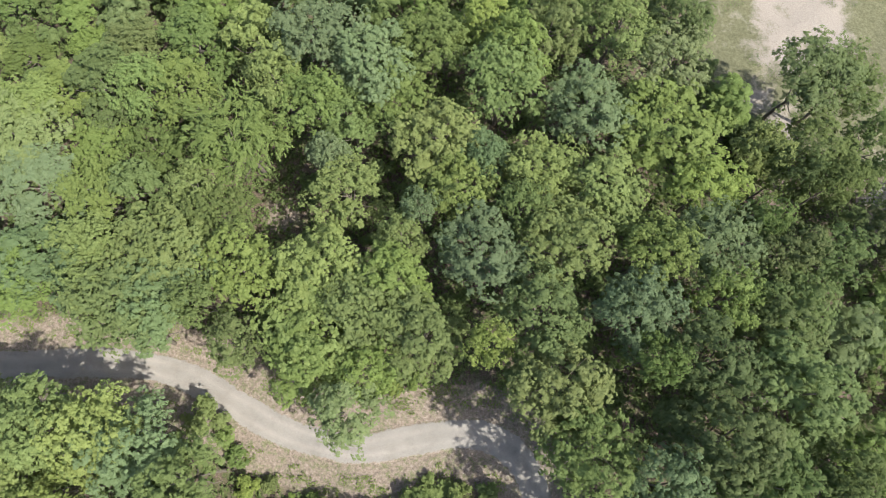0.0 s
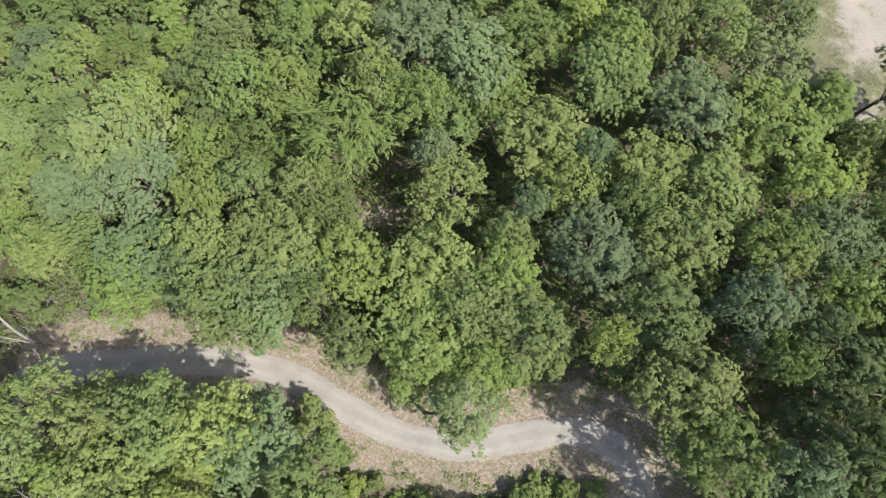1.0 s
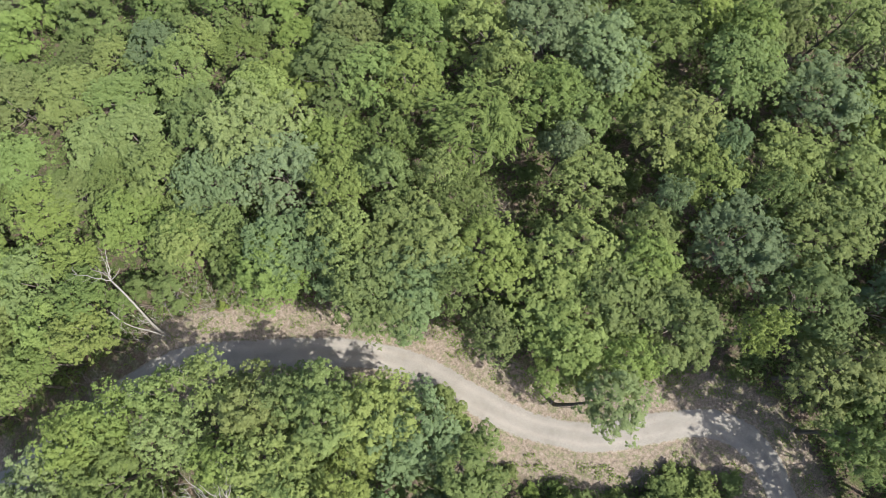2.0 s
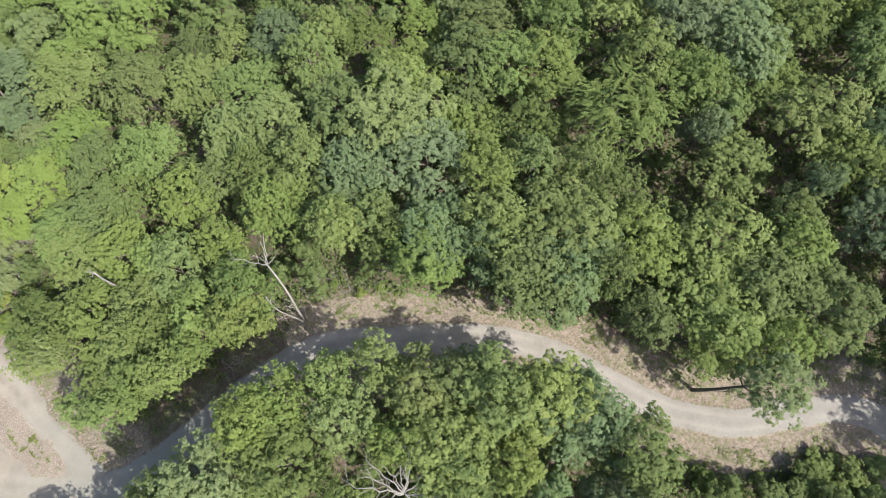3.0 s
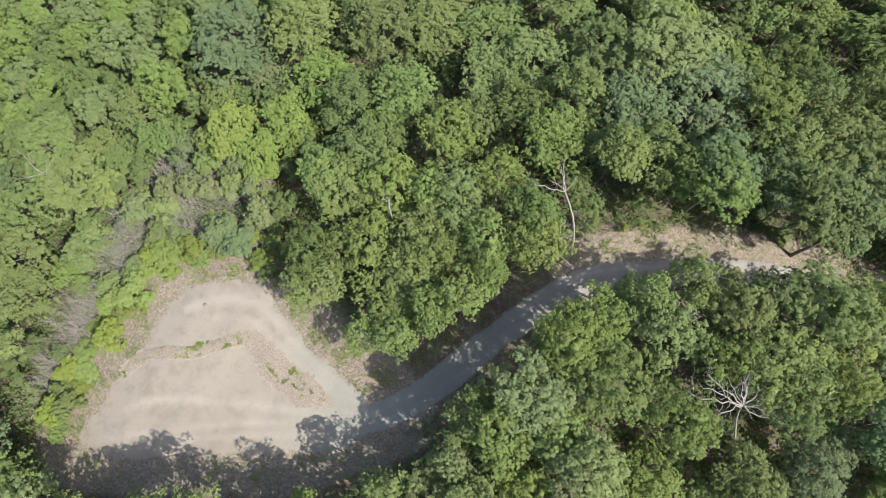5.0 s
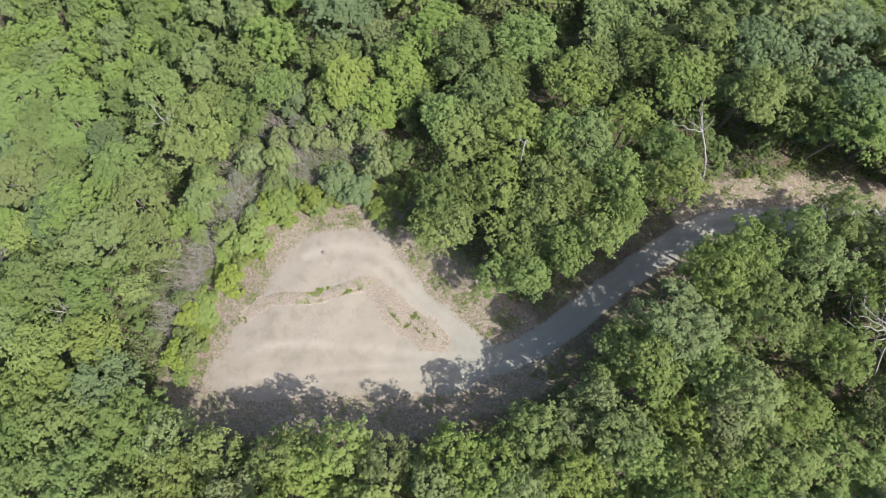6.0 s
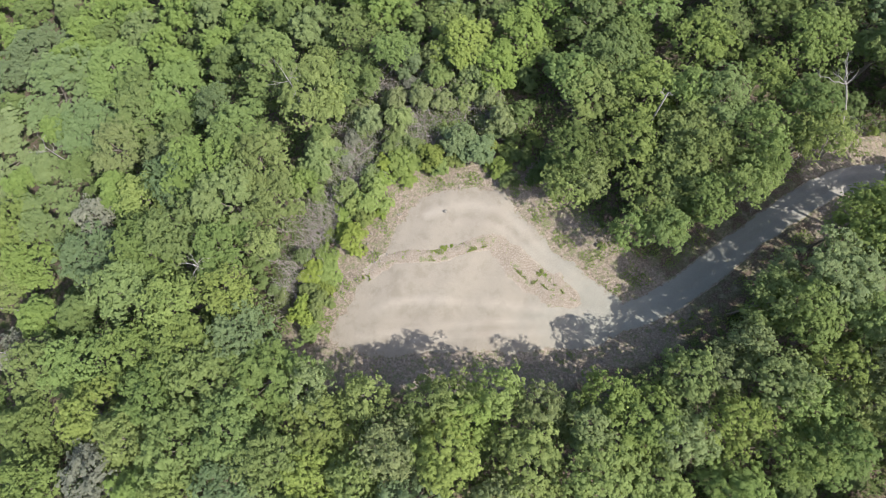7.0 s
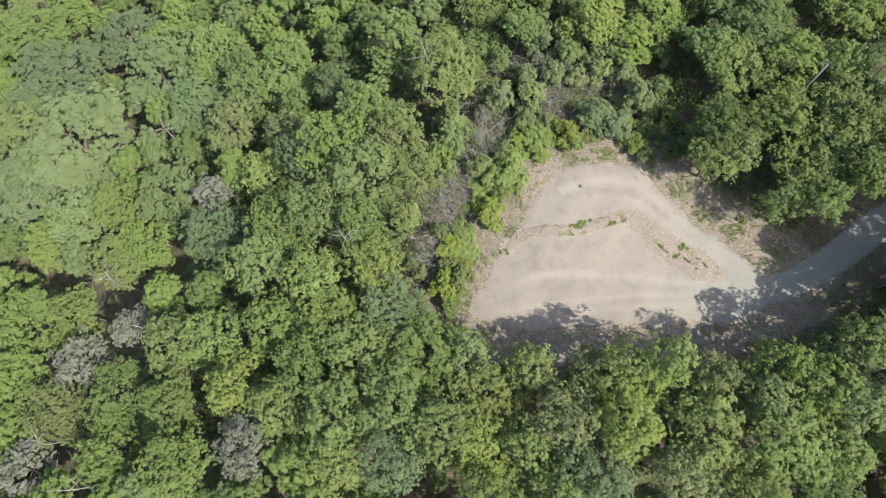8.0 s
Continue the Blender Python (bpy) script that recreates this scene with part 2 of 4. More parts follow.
def inside(x, y, poly):
    x, y = np.asarray(x, float), np.asarray(y, float)
    hit = np.zeros(x.shape, bool)
    for (ax, ay), (bx, by) in zip(poly, [*poly[1:], poly[0]]):
        cross = (ay > y) != (by > y)
        hit ^= cross & (x < (bx - ax) * (y - ay) / ((by - ay) if by != ay else 1e-9) + ax)
    return hit


def poly_distance(x, y, poly):
    """Signed: negative inside."""
    d = line_distance(x, y, [*poly, poly[0]])
    return np.where(inside(x, y, poly), -d, d)


ROAD_C = smooth_line(ROAD_LINE, 2.0)
CLEAR_C = [tuple(p) for p in smooth_line([*CLEARING, CLEARING[0]], 2.0)]


def soft_plus(v, w):
    v = np.asarray(v, float) / w
    return w * (np.log1p(np.exp(-np.abs(v))) + np.maximum(v, 0))


def ground(x, y):
    """Height of the land: a bench that steps down to the turnaround, then falls away into a valley to the north-west."""
    x, y = np.asarray(x, float), np.asarray(y, float)
    bench = -2.7 - 0.055 * (soft_plus(-x, 4) - soft_plus(-x - 22, 4)) + 0.068 * (soft_plus(-x - 26, 4) - soft_plus(-x - 52, 4))
    step = -0.272 * (soft_plus(-x - 63, 2.5) - soft_plus(-x - 83, 3)) - 0.05 * (soft_plus(-x - 83, 3) - soft_plus(-x - 108, 3))
    d = -x + 0.5 * y - 128
    slope = -0.12 * (soft_plus(-x - 108, 4) - soft_plus(-x - 240, 20)) - 0.33 * (soft_plus(d, 8) - soft_plus(d - 90, 20))
    north = -0.1 * (soft_plus(y - 20, 5) - soft_plus(y - 70, 10)) * np.clip((-x - 50) / 25, 0, 1)
    return bench + step + slope + north + 0.12 * np.sin(0.31 * x + 1.3) * np.sin(0.27 * y) + 0.05 * np.sin(0.9 * x - 0.5 * y)


# treetop levels over the wood
TOPS = [(24, -2, 18), (11, 0, 15.3), (20, 7, 14.8), (23, 16, 13.4), (16, 24, 12), (30, 27, 12), (7, 33, 12), (5, 16, 12), (-4, 9, 10.3), (-8, 33, 8.6),
        (-14, 41, 11.5), (-12, 16, 10), (-27, 24, 11), (-33, 15, 11), (-38, 34, 8), (-43, 25, 10), (-49, 44, 6), (-54, 24, 9.5), (-66, 20, 6.2), (-68, 36, 2.6)]
TOPS += [(-77, 16, 3.4), (-84, 35, 1), (-87, 8, 3), (-84, -2, 3), (-96, 13, 0.7), (-96, 3, 0.8), (-74, 12, 6.5), (-37, -4, 14), (-33, -7, 14), (-50, -3, 12.5),
         (-62, -3, 12.3), (-59, -12, 12.2), (-72, -12, 9.8), (-79, -18, 6.8), (-91, -24, 5.4), (-105, -23, 4.8), (-70, -24, 9.2), (-108, -29, 6.2), (-118, -23, 1.8)]
TOPS += [(-124, -23, 1), (-132, -17, -3.4), (-137, -25, -1.6), (-131, -30, 0.6), (-96, 33, -1), (-115, 28, -3.8), (-106, 24, -3.9), (-131, 11, -4), (-137, 0, -4.6),
         (-128, 1, -5.4), (-140, -6, -4.8), (-149, 28, -18), (-165, 23, -22.5), (-170, 3, -21), (-182, 9, -25), (-180, 23, -26.5), (-170, 41, -28.5), (-111, 45, -5)]
TOPS += [(-127, 43, -10.5), (-153, -15, -9), (-169, -21, -15.5), (-153, -31, -6.8), (-149, 2, -9), (-154, 5, -14)]


def treetop(x, y):
    """The level of the treetops near a place."""
    w = [1.0 / ((x - a) ** 2 + (y - b) ** 2 + 9.0) ** 2 for a, b, _ in TOPS]
    land = float(ground(x, y))
    far = 1.0 / (22.0**2 + 9.0) ** 2
    near = sum(k * (c - float(ground(a, b))) for k, (a, b, c) in zip(w, TOPS)) + far * 11.5
    return land + near / (sum(w) + far)


def ripple(x, y, s):
    """A cheap even noise, about -1 to 1."""
    return (np.sin(x / s + 1.7 * np.sin(y / s * 0.73 + 0.4)) + np.sin(y / s * 1.13 - 1.4 * np.sin(x / s * 0.61 + 2.0))
            + 0.6 * np.sin((x + y) / s * 2.3 + 1.1 * np.sin((x - y) / s * 1.9))) / 2.6


def mesh_object(name, verts, faces, material, parent=None, smooth=False):
    me = bpy.data.meshes.new(name)
    me.from_pydata(verts, [], faces)
    if smooth:
        me.polygons.foreach_set("use_smooth", [True] * len(me.polygons))
    me.materials.append(material)
    me.update()
    ob = new(name, me)
    ob.parent = parent
    return ob


def grid_faces(nu, nv):
    i = np.arange(nu - 1)[:, None] * nv + np.arange(nv - 1)[None]
    return np.stack([i, i + nv, i + nv + 1, i + 1], -1).reshape(-1, 4).tolist()


def cover_attribute(ob, red, green, blue):
    """What covers the land at each vertex."""
    col = np.stack([np.ravel(red), np.ravel(green), np.ravel(blue), np.ones(np.size(red))], -1)
    att = ob.data.color_attributes.new("cover", "FLOAT_COLOR", "POINT")
    att.data.foreach_set("color", col.ravel())


def build_ground():
    fine_x = np.arange(-250, 80.1, 0.9)
    fine_y = np.arange(-55, 85.1, 0.9)
    xs = np.concatenate([[-3000, -1500, -800, -500, -370, -300], fine_x, [110, 160, 260, 500, 1000, 2500]])
    ys = np.concatenate([[-2500, -1200, -600, -300, -160, -90], fine_y, [120, 180, 300, 600, 1200, 2500]])
    X, Y = np.meshgrid(xs, ys, indexing="ij")
    Z = ground(X, Y)
    road = line_distance(X, Y, ROAD_C)
    clear = poly_distance(X, Y, CLEAR_C)
    field = poly_distance(X, Y, FIELD)
    near = np.minimum(road - 2.2, clear)
    rough = np.clip((near - 0.5) / 5, 0, 1)
    Z = Z + rough * (0.25 * ripple(X, Y, 2.6) + 0.12 * ripple(X + 40, Y, 0.9))
    ob = mesh_object("ground", np.stack([X, Y, Z], -1).reshape(-1, 3).tolist(), grid_faces(len(xs), len(ys)), GROUND, smooth=True)
    verge = np.clip(1 - (road - 3.6) / 4.5, 0, 1) * np.where((X < -63) & (X > -90), 0.4, 1.0)
    bank = np.clip(np.maximum(verge, 1 - (clear - 4.5) / 4.0), 0, 1)
    bank = np.maximum(bank, np.exp(-((X - 43.7) / 3) ** 2 - ((Y - 27.4) / 2.5) ** 2) + np.exp(-((X - 57) / 4) ** 2 - ((Y - 22.5) / 3) ** 2))
    bank = np.maximum(bank, np.exp(-((X + 21.4) / 2.6) ** 2 - ((Y - 24.3) / 2.6) ** 2))
    bank = np.maximum(bank, np.clip(0.6 - poly_distance(X, Y, THICKET) / 3.0, 0, 0.8))
    bank = bank * np.where((X < -70) & (X > -128), np.clip((Y + 23.5 - np.clip(X + 95, 0, 20) * 0.35) / 3.0, 0.15, 1), 1)
    meadow = np.clip(0.5 - (field + 0.8 * ripple(X, Y, 1.5)) / 2.0, 0, 1)
    worn = np.maximum(np.clip(1.1 - poly_distance(X, Y, [(43, 47), (46, 58), (56, 60), (57, 50), (50, 46.5), (46, 44)]) / 2.0, 0, 1.6) - 0.2, 1.3 * np.exp(-((X - 41.5) / 2.2) ** 2 - ((Y - 40.5) / 2.0) ** 2))
    worn = np.maximum(worn, 1.4 * np.exp(-((X - 45.3) / 2) ** 2 - ((Y - 36.1) / 2) ** 2)) - 0.5
    cover_attribute(ob, bank, meadow, worn)
    tagged(ob, "dark brown leaf litter forest floor with tan banks", "ground", kind="structure")


def build_road():
    line = smooth_line(ROAD_LINE, 0.45)
    tan = np.gradient(line, axis=0)
    tan /= np.linalg.norm(tan, axis=1)[:, None]
    side = np.stack([-tan[:, 1], tan[:, 0]], 1)
    across = np.linspace(-1, 1, 17)
    half = 2.0 + 0.2 * ripple(line[:, 0], line[:, 1], 2.2) + 0.12 * ripple(line[:, 1] + 9, line[:, 0], 0.7)
    P = line[:, None] + side[:, None] * (across[None, :, None] * half[:, None, None])
    a = np.abs(across)
    prof = 0.1 * (1 - a**2) - 0.03 * np.exp(-((a - 0.42) / 0.13) ** 2) - np.clip((a - 0.9) / 0.1, 0, 1) * 0.14 + 0.03
    lay = np.clip((np.arange(len(line))[::-1] * 0.45 - 1.0) / 6.0, 0, 1)[:, None]
    Z = ground(P[..., 0], P[..., 1]) + prof[None] * lay - 0.16 * (1 - lay) + 0.015 * ripple(P[..., 0], P[..., 1], 0.5)
    v = np.concatenate([P, Z[..., None]], -1).reshape(-1, 3)
    ob = mesh_object("road", v.tolist(), grid_faces(len(line), 17), ROAD, smooth=True)
    one = np.ones(len(line))[:, None]
    body = np.clip((1 - a) / 0.36, 0, 1)[None] * one
    tracks = np.exp(-((a - 0.4) / 0.14) ** 2)[None] * (0.6 + 0.4 * ripple(line[:, 0], line[:, 1], 3.0))[:, None]
    middle = np.exp(-((across - 0.03) / 0.12) ** 2)[None] * (0.35 + 0.35 * ripple(line[:, 0] + 5, line[:, 1], 1.6))[:, None]
    cover_attribute(ob, body, tracks, np.clip(middle, 0, 1))
    tagged(ob, "pale sandy gravel forest road with faint wheel tracks", "road", kind="structure")


def build_patch(name, material, poly, label, lift, step=0.4, rag=0.7, arcs=(), dark_patches=()):
    """A bare patch of ground whose ragged rim sinks under the land round it."""
    px, py = zip(*poly)
    xs, ys = np.arange(min(px) - 2, max(px) + 2, step), np.arange(min(py) - 2, max(py) + 2, step)
    X, Y = np.meshgrid(xs, ys, indexing="ij")
    d = poly_distance(X, Y, poly) + rag * ripple(X, Y, 1.3) * 0.6 + rag * 0.4 * ripple(X + 7, Y, 0.45)
    Z = ground(X, Y) + np.clip(-d * 0.09, -0.15, lift) + 0.012 * ripple(X, Y, 0.6)
    keep = (d < 1.4).ravel()
    faces = [f for f in grid_faces(len(xs), len(ys)) if keep[f[0]] and keep[f[1]] and keep[f[2]] and keep[f[3]]]
    idx = -np.ones(keep.size, int)
    used = np.unique(np.array(faces))
    idx[used] = np.arange(len(used))
    v = np.stack([X, Y, Z], -1).reshape(-1, 3)[used]
    ob = mesh_object(name, v.tolist(), idx[np.array(faces)].tolist(), material, smooth=True)
    tracks, dark = np.zeros_like(X), np.zeros_like(X)
    for line, width in arcs:
        tracks = np.maximum(tracks, np.exp(-(line_distance(X, Y, smooth_line(line, 1.5)) / width) ** 2) * (0.7 + 0.3 * ripple(X, Y, 2.0)))
    # soft-edged darker brown ovals, broken up by ripple
    for x, y, sx, sy in dark_patches:
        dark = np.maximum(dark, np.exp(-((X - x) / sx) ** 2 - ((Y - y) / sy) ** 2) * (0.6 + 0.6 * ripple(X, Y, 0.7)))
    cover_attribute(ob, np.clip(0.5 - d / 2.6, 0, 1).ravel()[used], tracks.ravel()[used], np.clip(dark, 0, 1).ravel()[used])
    tagged(ob, label, "ground", kind="structure")
    return ob


build_ground()
build_road()
build_patch("clearing", SAND, CLEAR_C, "bare pale sandy turnaround clearing in the woods", 0.07,
            arcs=[([(-84, -12.5), (-93, -13.2), (-103, -13.4), (-114, -14.6), (-121, -15.5)], 0.5),
                  ([(-84, -13.8), (-93, -14.6), (-103, -14.9), (-113, -15.8)], 0.45),
                  ([(-85, -11.8), (-94, -11.9), (-104, -10.8), (-113, -10.5), (-119, -12.0)], 0.6),
                  ([(-86, -11.0), (-91.5, -7.3), (-96.5, -3.0), (-100.5, 1.0), (-106, 2.6), (-112, 1.0)], 0.7),
                  ([(-87, -11.6), (-93, -7.7), (-98, -3.6), (-102, -0.4), (-108, 0.2)], 0.5)],
            dark_patches=[(-112, -14.2, 3.5, 1.0), (-103, -14.6, 2.5, 0.9), (-104, -0.2, 2.6, 0.8), (-102.5, 1.2, 1.5, 0.6), (-109, -16.3, 6, 0.7)])

build_patch("lane", ROAD, [(54.6, 25.6), (56.4, 27.8), (62, 30.4), (75, 35), (90, 39), (90, 35.5), (75, 31.5), (63, 27), (57, 25)], "pale sandy lane beside the open field", 0.05)


def build_berm():
    """The low gritty ridge across the turnaround."""
    line = smooth_line(BERM, 0.35)
    tan = np.gradient(line, axis=0)
    tan /= np.linalg.norm(tan, axis=1)[:, None]
    side = np.stack([-tan[:, 1], tan[:, 0]], 1)
    across = np.linspace(-1, 1, 15)
    s = np.linspace(0, 1, len(line))
    half = 1.15 + 1.3 * np.clip((s - 0.5) / 0.2, 0, 1) * np.clip((1 - s) / 0.12, 0, 1) + 0.3 * ripple(line[:, 0], line[:, 1], 0.6)
    P = line[:, None] + side[:, None] * (across[None, :, None] * half[:, None, None])
    Z = ground(P[..., 0], P[..., 1]) + 0.03 + 0.14 * (1 - across**2)[None] * np.clip(np.minimum(s, 1 - s) / 0.06, 0, 1)[:, None] \
        + 0.035 * ripple(P[..., 0], P[..., 1], 0.35)
    ob = mesh_object("berm", np.concatenate([P, Z[..., None]], -1).reshape(-1, 3).tolist(), grid_faces(len(line), 15), GRIT, smooth=True)
    cover_attribute(ob, (1 - np.abs(across))[None] * np.clip(np.minimum(s, 1 - s) / 0.05, 0, 1)[:, None] * 1.3, np.zeros((len(s), 15)), np.zeros((len(s), 15)))
    tagged(ob, "low ridge of coarse brown grit across the clearing", "berm", kind="structure")


build_berm()

# ---- trees ----
rng = np.random.default_rng(7)


def unit(v):
    return v / (np.linalg.norm(v, axis=-1, keepdims=True) + 1e-9)


def leaf_tris(pos, normal, size, r):
    """One thin leaf a point: a triangle that faces roughly along the normal."""
    n = len(pos)
    nn = unit(normal)
    t = unit(np.cross(nn, unit(r.normal(size=(n, 3)))))
    b = np.cross(nn, t)
    s = size[:, None]
    return np.stack([pos + t * s * 0.62, pos - t * s * 0.4 + b * s * 0.5, pos - t * s * 0.4 - b * s * 0.5], 1).reshape(-1, 3)


def tuft_cones(P, N, size, r, along=None):
    """Leaf tufts: each a shallow ragged star-shaped dome of eight thin faces. Returns the corners, the faces and how near each corner is to the rim."""
    n = len(P)
    nn = unit(N)
    t = unit(np.cross(nn, unit(r.normal(size=(n, 3)))))
    b = np.cross(nn, t)
    if along is not None:
        t = unit(along - nn * np.sum(along * nn, 1, keepdims=True) + r.normal(size=(n, 3)) * 0.15)
        b = unit(np.cross(nn, t)) * 0.55
        t = t * 1.6
    k = np.arange(8)
    a = k[None] * (np.pi / 4) + r.uniform(0, 6.3, (n, 1)) + r.normal(size=(n, 8)) * 0.14
    tip = (k % 2 == 0)[None]
    rad = np.where(tip, r.uniform(1.0, 1.5, (n, 8)), r.uniform(0.48, 0.8, (n, 8))) * size[:, None]
    drop = rad * r.uniform(0.2, 0.6, (n, 8))
    ring = P[:, None] + t[:, None] * (np.cos(a) * rad)[..., None] + b[:, None] * (np.sin(a) * rad)[..., None] - nn[:, None] * drop[..., None]
    top = P + nn * (size * r.uniform(0.05, 0.3, n))[:, None]
    V = np.concatenate([top[:, None], ring], 1).reshape(-1, 3)
    base = (np.arange(n) * 9)[:, None]
    F = np.stack([np.repeat(base, 8, 1), base + 1 + k[None], base + 1 + (k[None] + 1) % 8], -1).reshape(-1, 3)
    rim = np.tile(np.concatenate([[0.0], np.where(k % 2 == 0, 1.0, 0.6)]), n)
    return V, F, rim


def crown_tufts(r, lobes, boughs, per, radius, low, high, bough_r, open_=0.0, spray=0.0, inner=9):
    """Leaf tufts of a crown: uneven lobes, each set with boughs, each bough a dome of tufts, and a loose shaded filling inside."""
    mid, vert = low + (high - low) * 0.45, (high - low) * 0.5
    P, N, S, A = [], [], [], []
    for k in range(lobes):
        if k == 0:
            c, q = np.array([r.normal() * 0.12 * radius, r.normal() * 0.12 * radius, high - vert * 0.6]), radius * 0.5
        else:
            az = k * 2.39996 + r.uniform(-0.35, 0.35)
            far = radius * r.uniform(0.4, 0.72)
            c = np.array([far * math.cos(az), far * math.sin(az), mid + vert * (0.5 - 1.35 * (far / radius) ** 2 + r.uniform(-0.28, 0.28))])
            q = radius * r.uniform(0.29, 0.46)
        count = max(4, int(boughs * (q / (0.36 * radius)) ** 1.6))
        i = np.arange(count)
        up = 1 - 1.3 * (i + 0.5) / count
        az = i * 2.39996 + r.uniform(0, 6)
        flat = np.sqrt(np.clip(1 - up * up, 0, 1))
        d = unit(np.stack([flat * np.cos(az), flat * np.sin(az), up], 1) + r.normal(size=(count, 3)) * 0.2)
        d = d[(d @ (c * np.array([1, 1, 0]) / radius) > -0.45) & (r.uniform(size=count) > open_)]
        for out in d:
            bq = bough_r * r.uniform(0.65, 1.35)
            bc = c + out * (q * r.uniform(0.88, 1.08) - 0.4 * bq)
            n = max(4, int(per * (bq / bough_r) ** 1.7))
            v = unit(r.normal(size=(n, 3)) * 0.8 + out * 0.75 + np.array([0, 0, 0.55]))
            p = bc + v * (bq * r.uniform(0.7, 1.12, n))[:, None] * np.array([1, 1, 0.85])
            if spray:
                along = unit(out * np.array([1, 1, 0.4]) + np.array([0.5, -0.3, -0.2]))
                p = p + along * (r.uniform(-0.6, 0.9, n)[:, None] * bq * spray)
                A.append(np.repeat(along[None], n, 0))
            P.append(p)
            N.append(v * 0.6 + np.array([0.12, -0.07, 0.7]) + r.normal(size=(n, 3)) * 0.16)
            S.append(r.uniform(0.62, 1.3, n))
        n = inner
        v = unit(r.normal(size=(n, 3)) + np.array([0, 0, 0.7]))
        P.append(c + v * q * r.uniform(0.5, 0.82, (n, 1)))
        N.append(v * 0.5 + np.array([0, 0, 0.8]))
        S.append(r.uniform(1.8, 2.8, n))
        A.append(v)
    return np.concatenate(P), np.concatenate(N), np.concatenate(S), np.concatenate(A) if spray else None


def leafy_mesh(name, V, F, rim, material):
    me = bpy.data.meshes.new(name)
    me.from_pydata(V.tolist(), [], F.tolist())
    me.polygons.foreach_set("use_smooth", [True] * len(me.polygons))
    me.attributes.new("rim", "FLOAT", "POINT").data.foreach_set("value", rim)
    me.materials.append(material)
    return me


def crown_mesh(name, seed, lobes=11, boughs=9, per=12, radius=4.5, low=3.8, high=14.0, bough_r=0.85, size=0.23, open_=0.05, spray=0.0):
    r = np.random.default_rng(seed)
    P, N, S, A = crown_tufts(r, lobes, boughs, per, radius, low, high, bough_r, open_, spray)
    P[:, :2] *= radius / np.percentile(np.hypot(P[:, 0], P[:, 1]), 96)
    P[:, 2] += high - np.percentile(P[:, 2], 98)
    return leafy_mesh(name, *tuft_cones(P, N, size * S, r, A), LEAF["m"])


def leafy_mass(name, crowns, material):
    """Many crowns in one mesh."""
    V, F, rim, k = [], [], [], 0
    for v, f, e in crowns:
        V.append(v)
        F.append(f + k)
        rim.append(e)
        k += len(v)
    return new(name, leafy_mesh(name, np.concatenate(V), np.concatenate(F), np.concatenate(rim), material))


def tube(path, radii, sides=6):
    """A tapered tube along a path."""
    path, radii = np.asarray(path, float), np.asarray(radii, float)
    tan = unit(np.gradient(path, axis=0))
    ref = np.array([0.31, 0.87, 0.2])
    u = unit(np.cross(tan, ref))
    w = np.cross(tan, u)
    a = np.arange(sides) * 2 * np.pi / sides
    V = path[:, None] + (u[:, None] * np.cos(a)[None, :, None] + w[:, None] * np.sin(a)[None, :, None]) * radii[:, None, None]
    n = len(path)
    F = [(i * sides + j, i * sides + (j + 1) % sides, (i + 1) * sides + (j + 1) % sides, (i + 1) * sides + j)
         for i in range(n - 1) for j in range(sides)]
    F += [tuple(range(sides))[::-1], tuple((n - 1) * sides + j for j in range(sides))]
    return V.reshape(-1, 3), F


def join_tubes(tubes):
    V, F, k = [], [], 0
    for v, f in tubes:
        V.append(v)
        F += [tuple(i + k for i in q) for q in f]
        k += len(v)
    return np.concatenate(V), F


def bent(a, b, r, wobble, n=6):
    """A gently curved way from a to b."""
    a, b = np.asarray(a, float), np.asarray(b, float)
    u = np.linspace(0, 1, n)[:, None]
    amp = wobble * np.linalg.norm(b - a) * 2.0
    bow, sway = r.normal(size=(2, 3))
    return a + (b - a) * u + amp * (bow * np.sin(np.pi * u) + 0.5 * sway * np.sin(2 * np.pi * u))


def wood_part(name, tubes, material, parent):
    V, F = join_tubes(tubes)
    return mesh_object(name, V.tolist(), F, material, parent, smooth=True)


def trunk_mesh(name, seed, material=None):
    r = np.random.default_rng(seed)
    stem = bent((0, 0, -0.4), (r.normal() * 0.3, r.normal() * 0.3, 11.5), r, 0.012, 8)
    tubes = [tube(stem, np.linspace(0.24, 0.05, 8) * np.array([1.3, 1, 1, 1, 1, 1, 1, 1]), 8)]
    for k in range(8):
        z = r.uniform(4.5, 9.5)
        p = np.array([np.interp(z, stem[:, 2], stem[:, 0]), np.interp(z, stem[:, 2], stem[:, 1]), z])
        az = k * 2.4 + r.uniform(-0.4, 0.4)
        ln = r.uniform(2.2, 3.6)
        q = p + np.array([math.cos(az) * ln, math.sin(az) * ln, r.uniform(1.2, 2.6)])
        tubes.append(tube(bent(p, q, r, 0.04, 5), np.linspace(0.1, 0.02, 5), 5))
    V, F = join_tubes(tubes)
    me = bpy.data.meshes.new(name)
    me.from_pydata(V.tolist(), [], F)
    me.polygons.foreach_set("use_smooth", [True] * len(me.polygons))
    me.materials.append(material or BARK)
    return me


